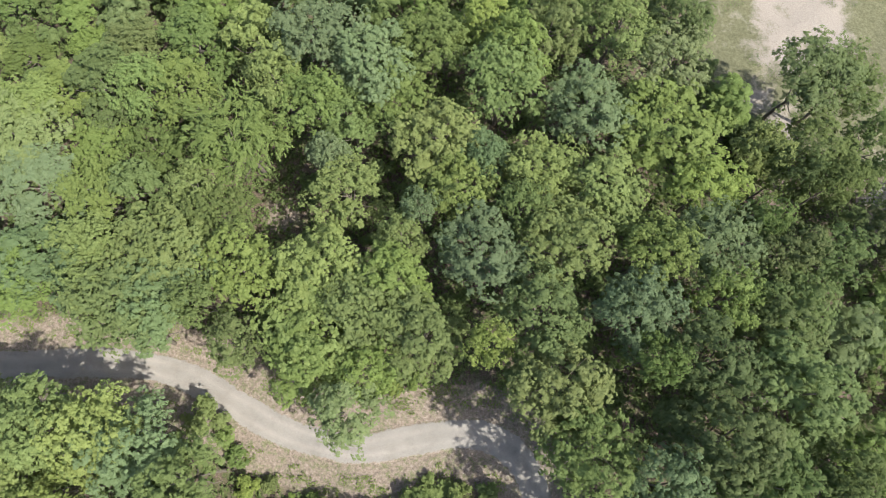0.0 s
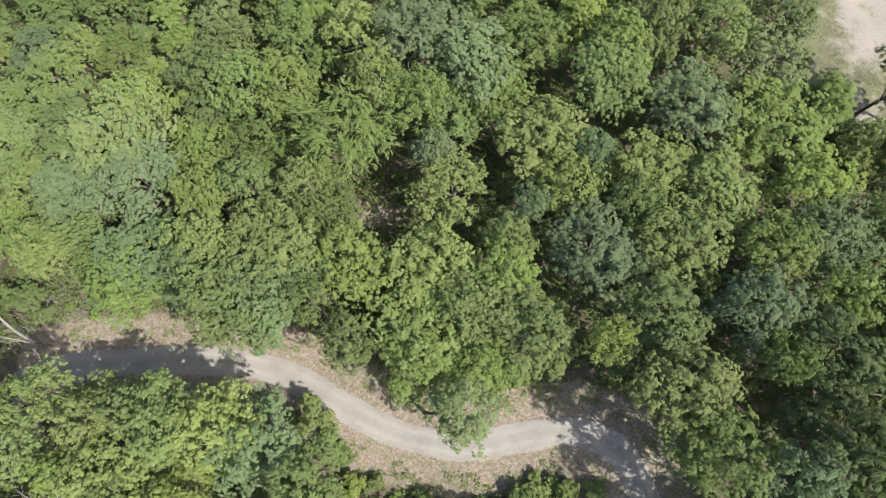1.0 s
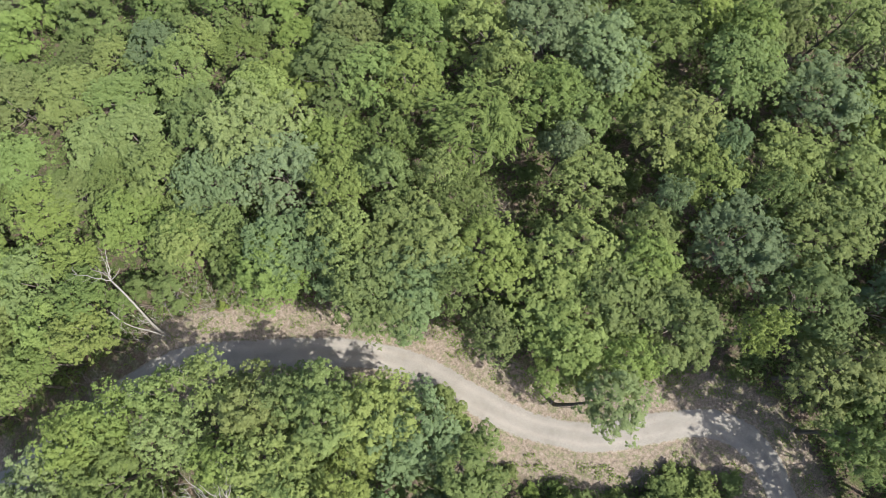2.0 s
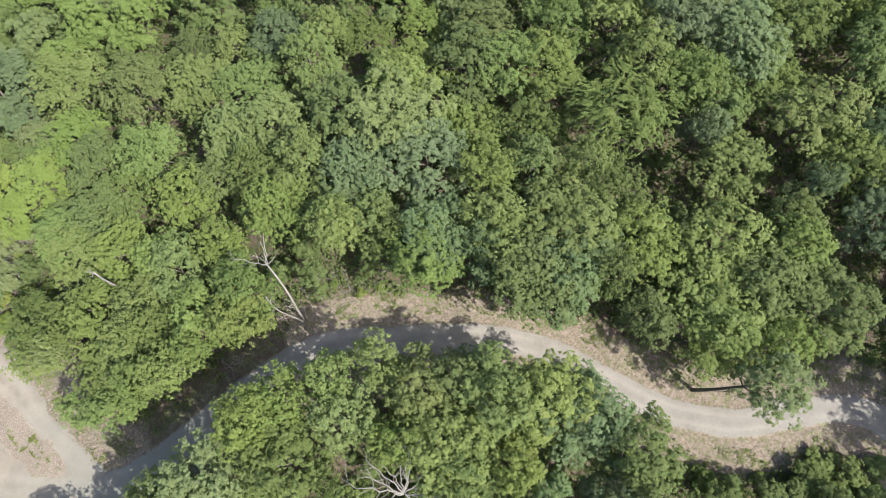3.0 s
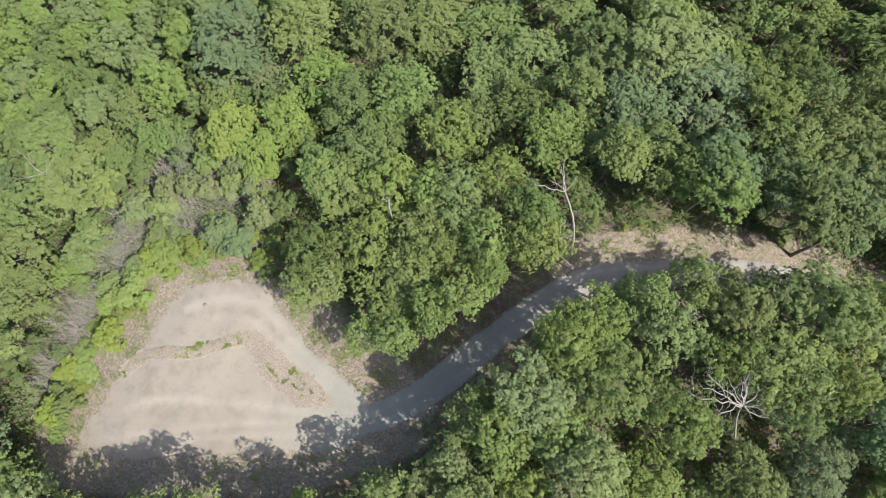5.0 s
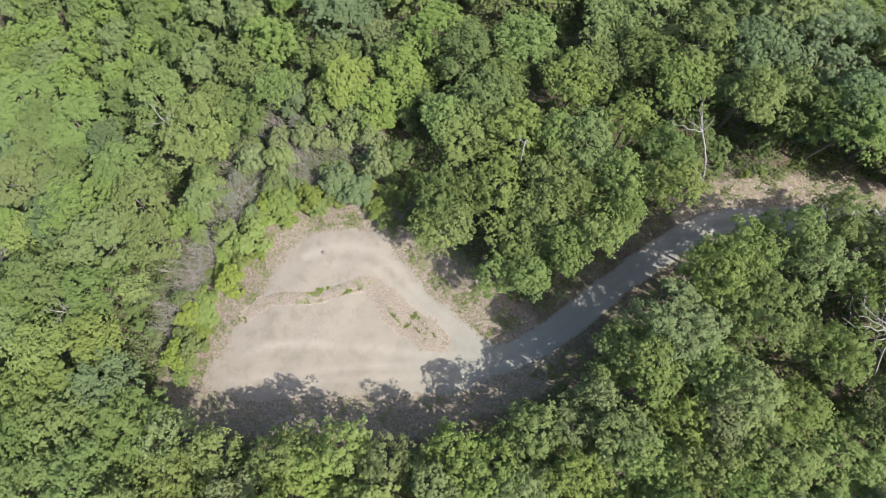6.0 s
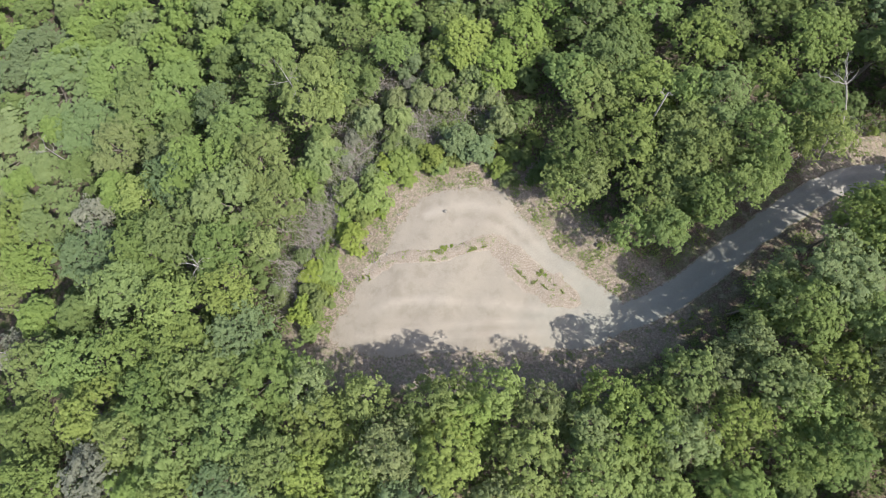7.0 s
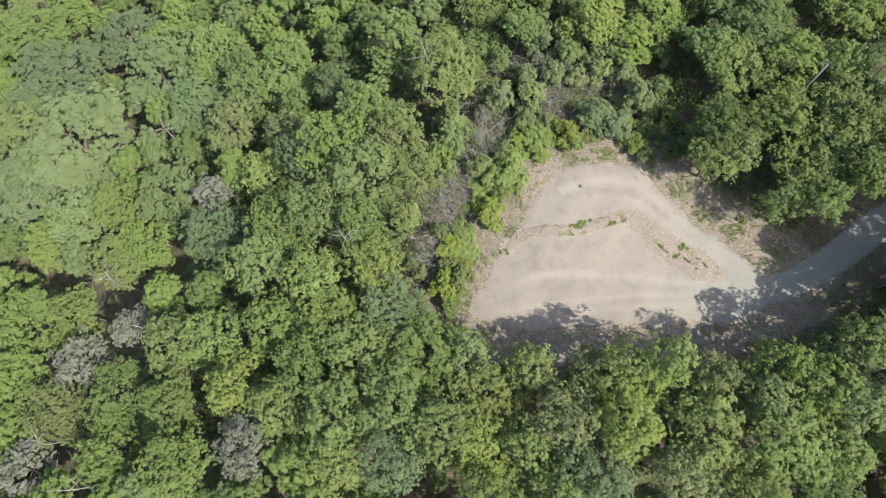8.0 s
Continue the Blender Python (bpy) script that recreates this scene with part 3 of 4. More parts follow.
ROUND = [crown_mesh("crown", 11), crown_mesh("crown", 12, 9, 11, 13, bough_r=0.95, size=0.26), crown_mesh("crown", 13, 13, 8, 13, bough_r=0.75, size=0.215),
         crown_mesh("crown", 14, 11, 9, 13, low=5.6), crown_mesh("crown", 15, 12, 9, 12, low=4.0, open_=0.12),
         crown_mesh("crown", 16, 8, 13, 12, bough_r=0.9, size=0.25), crown_mesh("crown", 17, 12, 8, 14, bough_r=0.8, size=0.21, open_=0.08)]
FEATHER = [crown_mesh("crown", 21, 11, 9, 13, bough_r=0.85, size=0.24, spray=0.8)]
OPEN = [crown_mesh("crown", 31, 11, 8, 12, bough_r=0.8, open_=0.24), crown_mesh("crown", 32, 12, 7, 12, bough_r=0.8, open_=0.24)]
TRUNKS = [trunk_mesh("trunk", s) for s in (41, 42, 43)]
TREE_LABEL = {
    "m": "broadleaf forest tree with dense mid-green crown", "y": "broadleaf forest tree with bright yellow-green crown",
    "b": "broadleaf forest tree with dull blue-green crown", "d": "broadleaf forest tree with deep green crown",
    "l": "broadleaf forest tree with pale sunlit green crown", "o": "broadleaf tree with open olive-green crown",
    "f": "large forest tree with feathery drooping green sprays", "g": "sickly forest tree with thin grey-green crown"}
templates = {}


def place_tree(x, y, radius, kind, turn, pick, tall=0.0, thin=False):
    """A tree whose crown has this radius, standing on the land and reaching the treetops; tall: metres above or below them."""
    shapes = FEATHER if kind == "f" else OPEN if kind in "og" or thin else ROUND
    key = (kind, thin, pick % len(shapes), pick % 3)
    s = radius / 4.5
    h = max(4.5, treetop(x, y) + tall - float(ground(x, y))) / 14.0
    m = pose(x, y, float(ground(x, y)) - 0.05, 0, 0, turn)
    if key not in templates:
        root = new("tree")
        tagged(root, TREE_LABEL[kind], "tree", "forest trees")
        trunk = new("trunk", TRUNKS[key[3]])
        crown = new("crown", shapes[key[2]])
        trunk.parent = crown.parent = root
        crown.material_slots[0].link = "OBJECT"
        crown.material_slots[0].material = LEAF[kind]
        root.matrix_basis = m
        templates[key] = root
    else:
        root = copy_thing(templates[key], m)
    root.scale = (s, s, h)
    if float(line_distance(x, y, ROAD_C)) < radius + 4.5:
        tagged(root, TREE_LABEL[kind] + " beside the gravel road", "tree", "forest trees")
    elif float(poly_distance(x, y, CLEAR_C)) < radius + 4.5:
        tagged(root, TREE_LABEL[kind] + " beside the sandy clearing", "tree", "forest trees")
    return root


CROWNS_1 = [
    (49.3, 28.9, 4.1, "d"), (48.2, 18.1, 3.9, "d"), (47.8, 36.9, 4.9, "d"), (43.7, 24.1, 3.3, "d"), (43.1, 37.5, 5.3, "d"), (42, 28.1, 5.4, "d"),
    (41.3, 15.4, 3.9, "d"), (39.5, 26.1, 2.7, "d"), (37, -5.5, 4.1, "d"), (36.3, 28.4, 3.4, "y"), (36.1, 16.1, 3.9, "d"), (35.8, 10.4, 4.4, "d"),
    (34.2, 1.1, 6.1, "m"), (34.2, 19.3, 2.6, "m"), (34.1, 7.4, 4.7, "d"), (30.1, -6.6, 4.7, "d"), (29.2, 10.4, 3.8, "m"), (29.1, 23.3, 5, "y"),
    (28.8, 16.7, 4.9, "b"), (28.6, 45.3, 4.3, "d"), (27.3, 39.8, 5, "l"), (26.5, 4.5, 4.9, "d"), (25.6, -2.8, 5.4, "d"), (25.6, 31.6, 6.9, "m"),
]
CROWNS_2 = [
    (25.5, -17, 4.4, "d"), (22.6, 16.1, 4.2, "m"), (21.5, -11.5, 4.4, "d"), (21, 4.5, 3.1, "d"), (21, 44.5, 5.1, "m"), (21, -27, 4.3, "m"),
    (20.5, -7.1, 4.1, "m"), (19.4, 9.2, 4.7, "b"), (19, -21, 4.5, "m"), (17.7, 23.3, 5.3, "y"), (17.5, -13.5, 4.6, "m"), (17.3, 33.8, 5.6, "b"),
    (15.8, -18.5, 4.6, "m"), (13.9, -4.0, 5.0, "m"), (11.7, 2.2, 5.4, "y"), (13.4, 17.3, 5.2, "m"), (13.4, 44.5, 4.3, "m"), (10.8, 26, 4.7, "y"),
    (10.4, 9.2, 5, "m"), (9.1, 41.3, 4.3, "m"), (9, -30, 4.4, "m"), (8.6, 21.3, 3.3, "d"), (6.8, 36.8, 4.9, "m"), (5.2, 45.3, 4.3, "y"),
]
CROWNS_3 = [
    (4.8, 6.3, 2.8, "y"), (4.6, 16.1, 5.5, "b"), (4.2, 28.1, 3.4, "b"), (1.8, 24, 4.3, "y"), (-0.6, 30.2, 5.5, "y"), (-1.1, 42.9, 5, "m"),
    (-2.3, 7.4, 5, "m"), (-2.7, 21.3, 2.3, "b"), (-4.6, 18, 3.3, "y"), (-5.2, 13.5, 4.5, "m"), (-5.9, 35.3, 4.9, "m"), (-7.9, 3.6, 3.7, "m"),
    (-8.3, 10.5, 4.8, "m"), (-8.6, 39.8, 6, "b"), (-10.9, 24, 4.7, "m"), (-11.1, 33.1, 4.2, "m"), (-13.6, 28.7, 3.1, "b"),
    (-14.2, 8.6, 6.3, "y"), (-13.2, 15.4, 5.2, "y"), (-15.2, 34.9, 4.2, "m"), (-14.6, 4.8, 4.9, "m"), (-15.5, 43.7, 5.8, "b"), (-19.9, 37.5, 4.2, "m"),
]
CROWNS_4 = [
    (-22.3, 43.7, 5, "y"), (-22.4, 14.8, 4.8, "y"), (-23.8, 30.2, 6.2, "f"), (-25.3, 20.6, 3.9, "d"), (-25.4, -7.1, 4.7, "d"), (-26.4, 10.8, 2.9, "d"), (-22.3, 6.4, 3.3, "m"),
    (-26.7, -12.7, 4.7, "b"), (-28.2, 24.3, 3, "y"), (-30.3, -3.3, 5.1, "b"), (-30.6, 16.7, 5.5, "m"), (-30.6, 43.7, 5, "m"), (-30.6, 13.5, 5.2, "b"),
    (-32, 37.5, 4.9, "m"), (-33.8, 23.6, 3.7, "m"), (-33.8, 29.5, 4.1, "d"), (-34.5, -2.4, 4.9, "y"), (-34.8, 10.5, 5.1, "m"),
    (-35, -12.7, 4.1, "b"), (-36.3, 37.7, 4.3, "m"), (-37.6, 11.4, 2.9, "m"), (-38, -8.5, 3.6, "m"), (-38.2, 14.8, 3.9, "m"), (-38.8, 18, 3.9, "y"),
]
CROWNS_5 = [
    (-38.9, 44.5, 4.3, "m"), (-39, -2.2, 5.4, "y"), (-39.4, 23.6, 4.1, "m"), (-40.1, 13.6, 3.9, "b"), (-40.8, 38.3, 5.3, "d"), (-42.6, -10.1, 4.1, "d"),
    (-43, -0.4, 3.7, "m"), (-43.9, -7.1, 4.7, "m"), (-45.9, 15.5, 5.2, "b"), (-46.1, 24.7, 5.4, "b"), (-46.4, 13.0, 4.6, "m"), (-47.3, -1.1, 4.2, "m"),
    (-47.6, 38.3, 4.9, "y"), (-48.6, -5.8, 3.3, "m"), (-49.9, 35.3, 3.9, "y"), (-50.3, 15.8, 2.9, "m"), (-50.3, 30.3, 6.2, "l"), (-51.2, 1.6, 3, "m"),
    (-51.9, 17.4, 3.9, "m"), (-53.4, -12.8, 3.5, "m"), (-54.3, -4.1, 3.6, "m"), (-54.6, 23.6, 4.4, "b"), (-55.9, -0.1, 3.1, "m"), (-56.8, 17.4, 3, "m"),
]
CROWNS_6 = [
    (-56.7, 31.6, 4.9, "m"), (-56.9, 17.4, 4, "y"), (-60, -8.1, 4.8, "m"), (-60.1, -22.8, 4.1, "m"), (-60.3, -27.5, 3.4, "m"), (-60.7, 25.1, 4.1, "m"),
    (-60.8, -2, 3.8, "m"), (-61.5, 40.3, 4.4, "m"), (-62.4, -16.9, 4.2, "m"), (-62.8, -5.1, 4.1, "m"), (-63.6, -25.5, 3.5, "m"), (-63.9, 19.6, 4.1, "m"),
    (-64.9, -19.1, 3.3, "m"), (-65.5, 31.2, 4.6, "m"), (-64.3, -4.4, 3.6, "m"), (-65.7, -13.5, 4.1, "m"), (-66.5, 6.6, 3.6, "y"), (-66.5, -23.2, 3.5, "y"),
    (-66.7, 25.3, 3.8, "m"), (-66.9, 9.7, 3.9, "m"), (-68.1, -9.8, 4.8, "m"), (-68.2, -19.7, 3.6, "m"), (-69.6, -27.5, 3.5, "m"), (-70.2, 15, 3.3, "m"),
]
CROWNS_7 = [
    (-70.5, 37.7, 5.1, "m"), (-70.9, 30.7, 4.3, "m"), (-71.3, -13.5, 4.3, "m"), (-71.6, -23.8, 3.8, "m"), (-71.8, 7.3, 3.3, "y"), (-72.3, 3.7, 2.9, "y"),
    (-72.6, 24.2, 3.5, "m"), (-73.3, -27.8, 3.5, "m"), (-73.7, -20.9, 3.6, "m"), (-73.8, -12.6, 3.6, "m"), (-74.6, 1.1, 3.2, "y"), (-75.3, 12.5, 4, "m"),
    (-75.8, -17, 2.8, "m"), (-75.9, 21.5, 4.2, "m"), (-77.4, 5.5, 3.6, "m"), (-77.7, 39.1, 4.8, "m"), (-78.3, -0, 3.7, "m"), (-78.4, -25.3, 3.6, "m"),
    (-78.5, -19.8, 3.7, "o"), (-78.8, 14.7, 3.4, "y"), (-78.9, 8.5, 4.1, "m"), (-79.8, 3, 3.9, "m"), (-81.9, 28.4, 4.3, "m"), (-80.5, 4.2, 4, "m"),
]
CROWNS_8 = [
    (-82.3, -2.5, 3, "y"), (-82.6, -20.4, 3.7, "y"), (-82.8, 14.8, 4.9, "m"), (-82.5, 1.2, 5, "m"), (-84.1, -26.8, 3.6, "m"), (-82.6, -3.4, 2.9, "m"),
    (-85, 23.4, 4.3, "m"), (-85, 38.1, 4.9, "m"), (-85.5, 7.6, 4, "y"), (-86.5, -31.2, 3.8, "m"), (-86.9, 20.6, 4.2, "m"), (-87.4, -24.7, 4.3, "y"),
    (-86.2, -2.9, 2.7, "m"), (-89.1, 27.4, 4.4, "m"), (-89.1, -35, 3.5, "m"), (-89.8, 6.8, 3.1, "m"), (-90.9, -22.4, 3.1, "y"), (-91, 3.2, 2.5, "l"),
    (-89.7, 15.9, 5.2, "m"), (-92.3, -31.4, 4.8, "m"), (-93.2, -25.9, 3.7, "m"), (-93.3, 32, 4.8, "m"), (-93, 6.8, 3.6, "d"), (-92.3, 18.1, 4.4, "m"),
]
CROWNS_9 = [
    (-93.3, 3.1, 3.5, "m"), (-96.4, -35.3, 3.6, "m"), (-96.9, 41, 5.4, "m"), (-98.2, 25.8, 4.4, "y"), (-98.5, -23.6, 3.1, "m"), (-99.6, -29.4, 4.6, "m"),
    (-101.6, 21.3, 3.4, "y"), (-102.7, -22.2, 3.2, "m"), (-102.8, -33.9, 3.6, "m"), (-106, -24.9, 3.8, "m"), (-106.3, 25.3, 4.5, "y"), (-107.3, -23.1, 3.2, "m"),
    (-107.6, 39.9, 7.1, "b"), (-108.6, -28.4, 4.4, "m"), (-110.7, -23.7, 3.2, "y"), (-111.1, -33.6, 4.3, "b"), (-113.8, -28.2, 3.5, "m"), (-115.2, -35.9, 3.7, "m"),
    (-116.5, 24.7, 3.3, "m"), (-117.3, -23.1, 3.2, "y"), (-117.5, -32.1, 3.8, "y"), (-121.9, -26.6, 4.6, "m"), (-122.2, -36.2, 3.8, "m"), (-122.8, -31.7, 3.9, "m"),
]
CROWNS_10 = [
    (-124.1, -22.5, 4, "m"), (-127.2, -30, 4, "m"), (-127.7, 17.9, 5.3, "m"), (-128.7, -21.2, 5.5, "m"), (-131.2, 2.7, 3.9, "m"), (-132, -3.7, 2.2, "l"),
    (-132.2, -33.1, 4, "b"), (-132.5, -27, 4.8, "m"), (-133.6, -15.7, 4.3, "b"), (-134, 8.1, 4.8, "m"), (-134.8, 25.6, 5.2, "m"), (-136.1, -10.5, 3.7, "y"),
    (-136.9, -21.8, 5.4, "m"), (-138, 2.4, 5.6, "m"), (-138, -4.2, 4.7, "m"), (-138.8, -34.6, 3.4, "y"), (-139.2, -29, 4.9, "m"), (-139.3, 14.6, 5.1, "m"),
    (-140.9, -17.2, 4.8, "m"), (-142.2, 8.4, 5.9, "m"), (-143.8, -11.4, 3.9, "y"), (-144.1, -23.8, 4.8, "m"), (-144.7, -1.7, 4.9, "m"), (-145.1, 21, 3.6, "b"),
]
CROWNS_11 = [
    (-146.7, -28.2, 4.4, "m"), (-147.3, 6.6, 4.3, "b"), (-148.8, -17.9, 4.6, "m"), (-149.7, -3.6, 5.4, "m"), (-150.8, -32.7, 4.4, "g"), (-151.7, -9.2, 4.9, "m"),
    (-153.5, 26, 6.1, "m"), (-153.7, -25.2, 4.2, "y"), (-153.8, 5.9, 4.4, "y"), (-157.3, -19.1, 4.8, "m"), (-159.7, -35.1, 4.6, "m"), (-160.3, 22.4, 5.8, "m"),
    (-161.2, -3, 5.3, "m"), (-162.5, 16, 4.8, "l"), (-163, -28.1, 4.8, "m"), (-163.5, 4.2, 3.5, "g"), (-163.9, -19.7, 5, "m"), (-170.2, 21.5, 6, "m"),
    (-170.5, 35.6, 6.8, "m"), (-171.3, 4.9, 6.2, "m"), (-172.3, -26.7, 5.1, "m"), (-172.3, -34.3, 4.9, "m"), (-172.7, -17, 3.5, "g"), (-173.9, -3.5, 5.1, "m"),
]
CROWNS_12 = [
    (-177.8, -5.9, 5.2, "m"), (-180.2, -21.8, 4.5, "g"), (-180.4, 4.2, 5.9, "m"), (-180.9, 32.3, 8.6, "b"), (-183.5, -14.7, 4.7, "m"), (-183.6, -29.3, 5.3, "m"),
    (-185.5, -37.2, 4.7, "g"), (-188.4, 2.1, 5.5, "l"), (-191.4, 43.7, 7.5, "m"), (-192.4, -24.3, 5.6, "m"), (-192.5, 16.8, 11.8, "l"), (-193.9, -0.4, 6.1, "m"),
    (-194.3, -15.2, 6.3, "m"), (-202.5, 34.2, 10.4, "m"), (-203.4, 9.1, 7.6, "b"), (-208.5, 26.3, 8.1, "m"), (-212.6, 46.5, 9.8, "m"),
]
CROWNS = CROWNS_1 + CROWNS_2 + CROWNS_3 + CROWNS_4 + CROWNS_5 + CROWNS_6 + CROWNS_7 + CROWNS_8 + CROWNS_9 + CROWNS_10 + CROWNS_11 + CROWNS_12


spots = []
for i, (x, y, r, kind) in enumerate(CROWNS):
    place_tree(x, y, r, "mbmom"[i % 5] if kind == "m" and x < -116 and y > -4 else "ymyl"[i % 4] if kind == "m" and (y < -9 and -126 < x < -60 or y < 3 and -66 < x < -33) else "mdbm"[i % 4] if kind == "m" and x > 17 and y < 14 else kind, (i * 77) % 360, i, 0.5 + 0.9 * math.sin(i * 2.1),
               kind != "f" and x < -82 and y < 3 and min(line_distance(x, y, ROAD_C), poly_distance(x, y, CLEAR_C)) < 8.5)
    spots.append((x, y, r))


def leaning_tree(x, y, dx, dy, radius, kind, pick, bare):
    """A roadside tree whose bare trunk leans so that the crown stands beside its foot."""
    r = np.random.default_rng(300 + pick)
    root = tagged(new("tree"), TREE_LABEL[kind] + " over bare trunk", "tree", "forest trees")
    land = float(ground(x, y))
    root.matrix_basis = pose(x, y, land - 0.05)
    high = treetop(x + dx, y + dy) + 0.6 - land
    stem = bent((0, 0, -0.4), (dx, dy, high * 0.85), r, 0.012, 9)
    tubes = [tube(stem, np.linspace(0.26, 0.06, 9), 8)]
    for k in range(7):
        i = 4 + k % 4
        a = k * 2.4
        tubes.append(tube(bent(stem[i], stem[i] + np.array([math.cos(a) * 2.6, math.sin(a) * 2.6, 1.6]), r, 0.04, 5), np.linspace(0.1, 0.02, 5), 5))
    wood_part("trunk", tubes, BARK, root)
    shapes = OPEN if kind == "o" else ROUND
    crown = new("crown", shapes[pick % len(shapes)])
    crown.parent = root
    crown.material_slots[0].link = "OBJECT"
    crown.material_slots[0].material = LEAF[kind]
    deep = (high - bare) / 9.4
    crown.matrix_basis = Matrix.Translation((dx, dy, high - 14.0 * deep)) @ Matrix.Diagonal((radius / 4.5, radius / 4.5, deep, 1))
    spots.append((x + dx, y + dy, radius))


# the rest of the wood, between the trees that stand out
leaning_tree(-14.4, -0.9, 4.6, 0.4, 4.3, "o", 4, 5.0)
leaning_tree(-33.15, 7.6, 2.0, 2.2, 4.6, "b", 1, 5.5)
HOLES = [(-3.5, 30.0, 2.2), (-20.5, 23.8, 2.3), (3.0, 34.0, 1.8), (6.0, 38.5, 2.0), (-78.0, 31.0, 1.6), (-84.0, 9.5, 2.0),
         (-104.5, 14.0, 6.0), (-112.0, 14.5, 6.0), (-122.0, 6.0, 5.0), (-127.0, -4.0, 6.0), (-57.0, 11.0, 4.5), (-98.5, 12.0, 3.0),
         (-6.0, -15.0, 6.5), (1.0, -13.0, 4.5), (-14.0, -13.0, 4.5), (-20.0, -10.0, 2.5)]
fill = []
low_edge = np.array([(-260, -62), (-201, -60), (-117, -50), (-75, -48), (-55, -32), (-40, -28), (80, -28)], float)
high_edge = np.array([(-260, 72), (-146, 76), (-64, 66), (80, 66)], float)
tries = np.column_stack([rng.uniform(-235, 76, 9000), rng.uniform(-58, 76, 9000), rng.uniform(3.0, 4.9, 9000)])
t_road = line_distance(tries[:, 0], tries[:, 1], ROAD_C)
t_clear = poly_distance(tries[:, 0], tries[:, 1], CLEAR_C)
t_field = poly_distance(tries[:, 0], tries[:, 1], FIELD)
for (x, y, r), dr, dc, df in zip(tries, t_road, t_clear, t_field):
    if not np.interp(x, *low_edge.T) < y < np.interp(x, *high_edge.T):
        continue
    if dr < r + 3.6 or dc < r + 5.5 or df < 1.3 * r + 1.0:
        continue
    if any((x - a) ** 2 + (y - b) ** 2 < (c + 0.75 * r) ** 2 for a, b, c in HOLES) or poly_distance(x, y, THICKET) < r * 0.7:
        continue
    if any((x - a) ** 2 + (y - b) ** 2 < (0.72 * (r + c)) ** 2 for a, b, c in spots):
        continue
    spots.append((x, y, r))
    fill.append((x, y, r))
fill.sort(key=lambda f: abs(f[0] + 62) / 110 + abs(f[1] - 14) / 50)
SINGLE = 300 - len(CROWNS)
for i, (x, y, r) in enumerate(fill[:SINGLE]):
    place_tree(x, y, r, "mmdmbymlm"[i % 9], (i * 131) % 360, i * 7 + 3, -2.6 + 1.3 * math.sin(i * 1.7))


def build_woods(part, kind, label):
    """The woods further out, one mass for each colour of leaf."""
    made = []
    for i, (x, y, r) in enumerate(part):
        q = np.random.default_rng(900 + i)
        land = float(ground(x, y))
        P, N, S, _ = crown_tufts(q, 8, 6, 6, r, 2.5, max(6.0, treetop(x, y) - land + q.uniform(-1.5, 1)), 1.0, 0.05, inner=3)
        made.append(tuft_cones(P + np.array([x, y, land]), N, 0.44 * S, q))
    ob = leafy_mass("woods", made, LEAF[kind])
    tagged(ob, label, "woods", kind="stuff")


rest = fill[SINGLE:]
build_woods(rest[0::5] + rest[1::5] + rest[3::5], "m", "dense mid-green woods on the valley slope")
build_woods(rest[2::5], "d", "dense deep green woods on the valley slope")
build_woods(rest[4::5], "l", "dense pale green woods on the valley slope")


def build_understory():
    """Young trees that fill the gaps under and between the crowns."""
    V, made = [], []
    q = np.random.default_rng(83)
    tries = np.column_stack([q.uniform(-170, 74, 5000), q.uniform(-40, 62, 5000), q.uniform(1.7, 2.7, 5000)])
    ok = (line_distance(tries[:, 0], tries[:, 1], ROAD_C) > tries[:, 2] + 5.5) & (poly_distance(tries[:, 0], tries[:, 1], CLEAR_C) > 9) \
        & (poly_distance(tries[:, 0], tries[:, 1], FIELD) > 2) & (poly_distance(tries[:, 0], tries[:, 1], THICKET) > 1)
    near = np.array(spots)
    for x, y, r in tries[ok]:
        if not np.interp(x, *low_edge.T) + 8 < y < np.interp(x, *high_edge.T):
            continue
        if np.any(np.hypot(near[:, 0] - x, near[:, 1] - y) < near[:, 2] * 0.72 + r * 0.35) or any(math.hypot(a - x, c - y) < 3.4 for a, c in made):
            continue
        if math.hypot(x + 20.8, y - 23.8) < 3.6:
            continue
        made.append((x, y))
        P, N, S, _ = crown_tufts(q, 4, 4, 5, r, 1.0, q.uniform(4.5, 7.0), 0.7, 0.05, inner=2)
        V.append(tuft_cones(P + np.array([x, y, float(ground(x, y))]), N, 0.33 * S, q))
    ob = leafy_mass("understory", V, LEAF["d"])
    tagged(ob, "young green trees filling gaps under the canopy", "understory", kind="stuff")


build_understory()


def build_outer_woods():
    """The forest goes on round the seen part."""
    V = []
    q = np.random.default_rng(77)
    gx, gy = [g.ravel() for g in np.meshgrid(np.arange(-320, 165, 8.2), np.arange(-140, 165, 8.2))]
    for x, y, r in np.column_stack([gx + q.uniform(-2.6, 2.6, gx.size), gy + q.uniform(-2.6, 2.6, gx.size), q.uniform(4.6, 6.6, gx.size)]):
        seen = -235 < x < 76 and np.interp(x, *low_edge.T) < y < np.interp(x, *high_edge.T)
        if seen or (38 < x < 95 and 20 < y < 66) or abs(x - 11.5) < 7 and y < -25:
            continue
        P, N, S, _ = crown_tufts(q, 4, 3, 3, r, 4.5, 12.0, 1.5, 0.3, inner=2)
        V.append(tuft_cones(P + np.array([x, y, float(ground(x, y))]), N, 1.0 * S, q))
    ob = leafy_mass("outer_woods", V, LEAF["d"])
    tagged(ob, "unbroken green forest round the road and clearing", "woods", kind="stuff")


build_outer_woods()


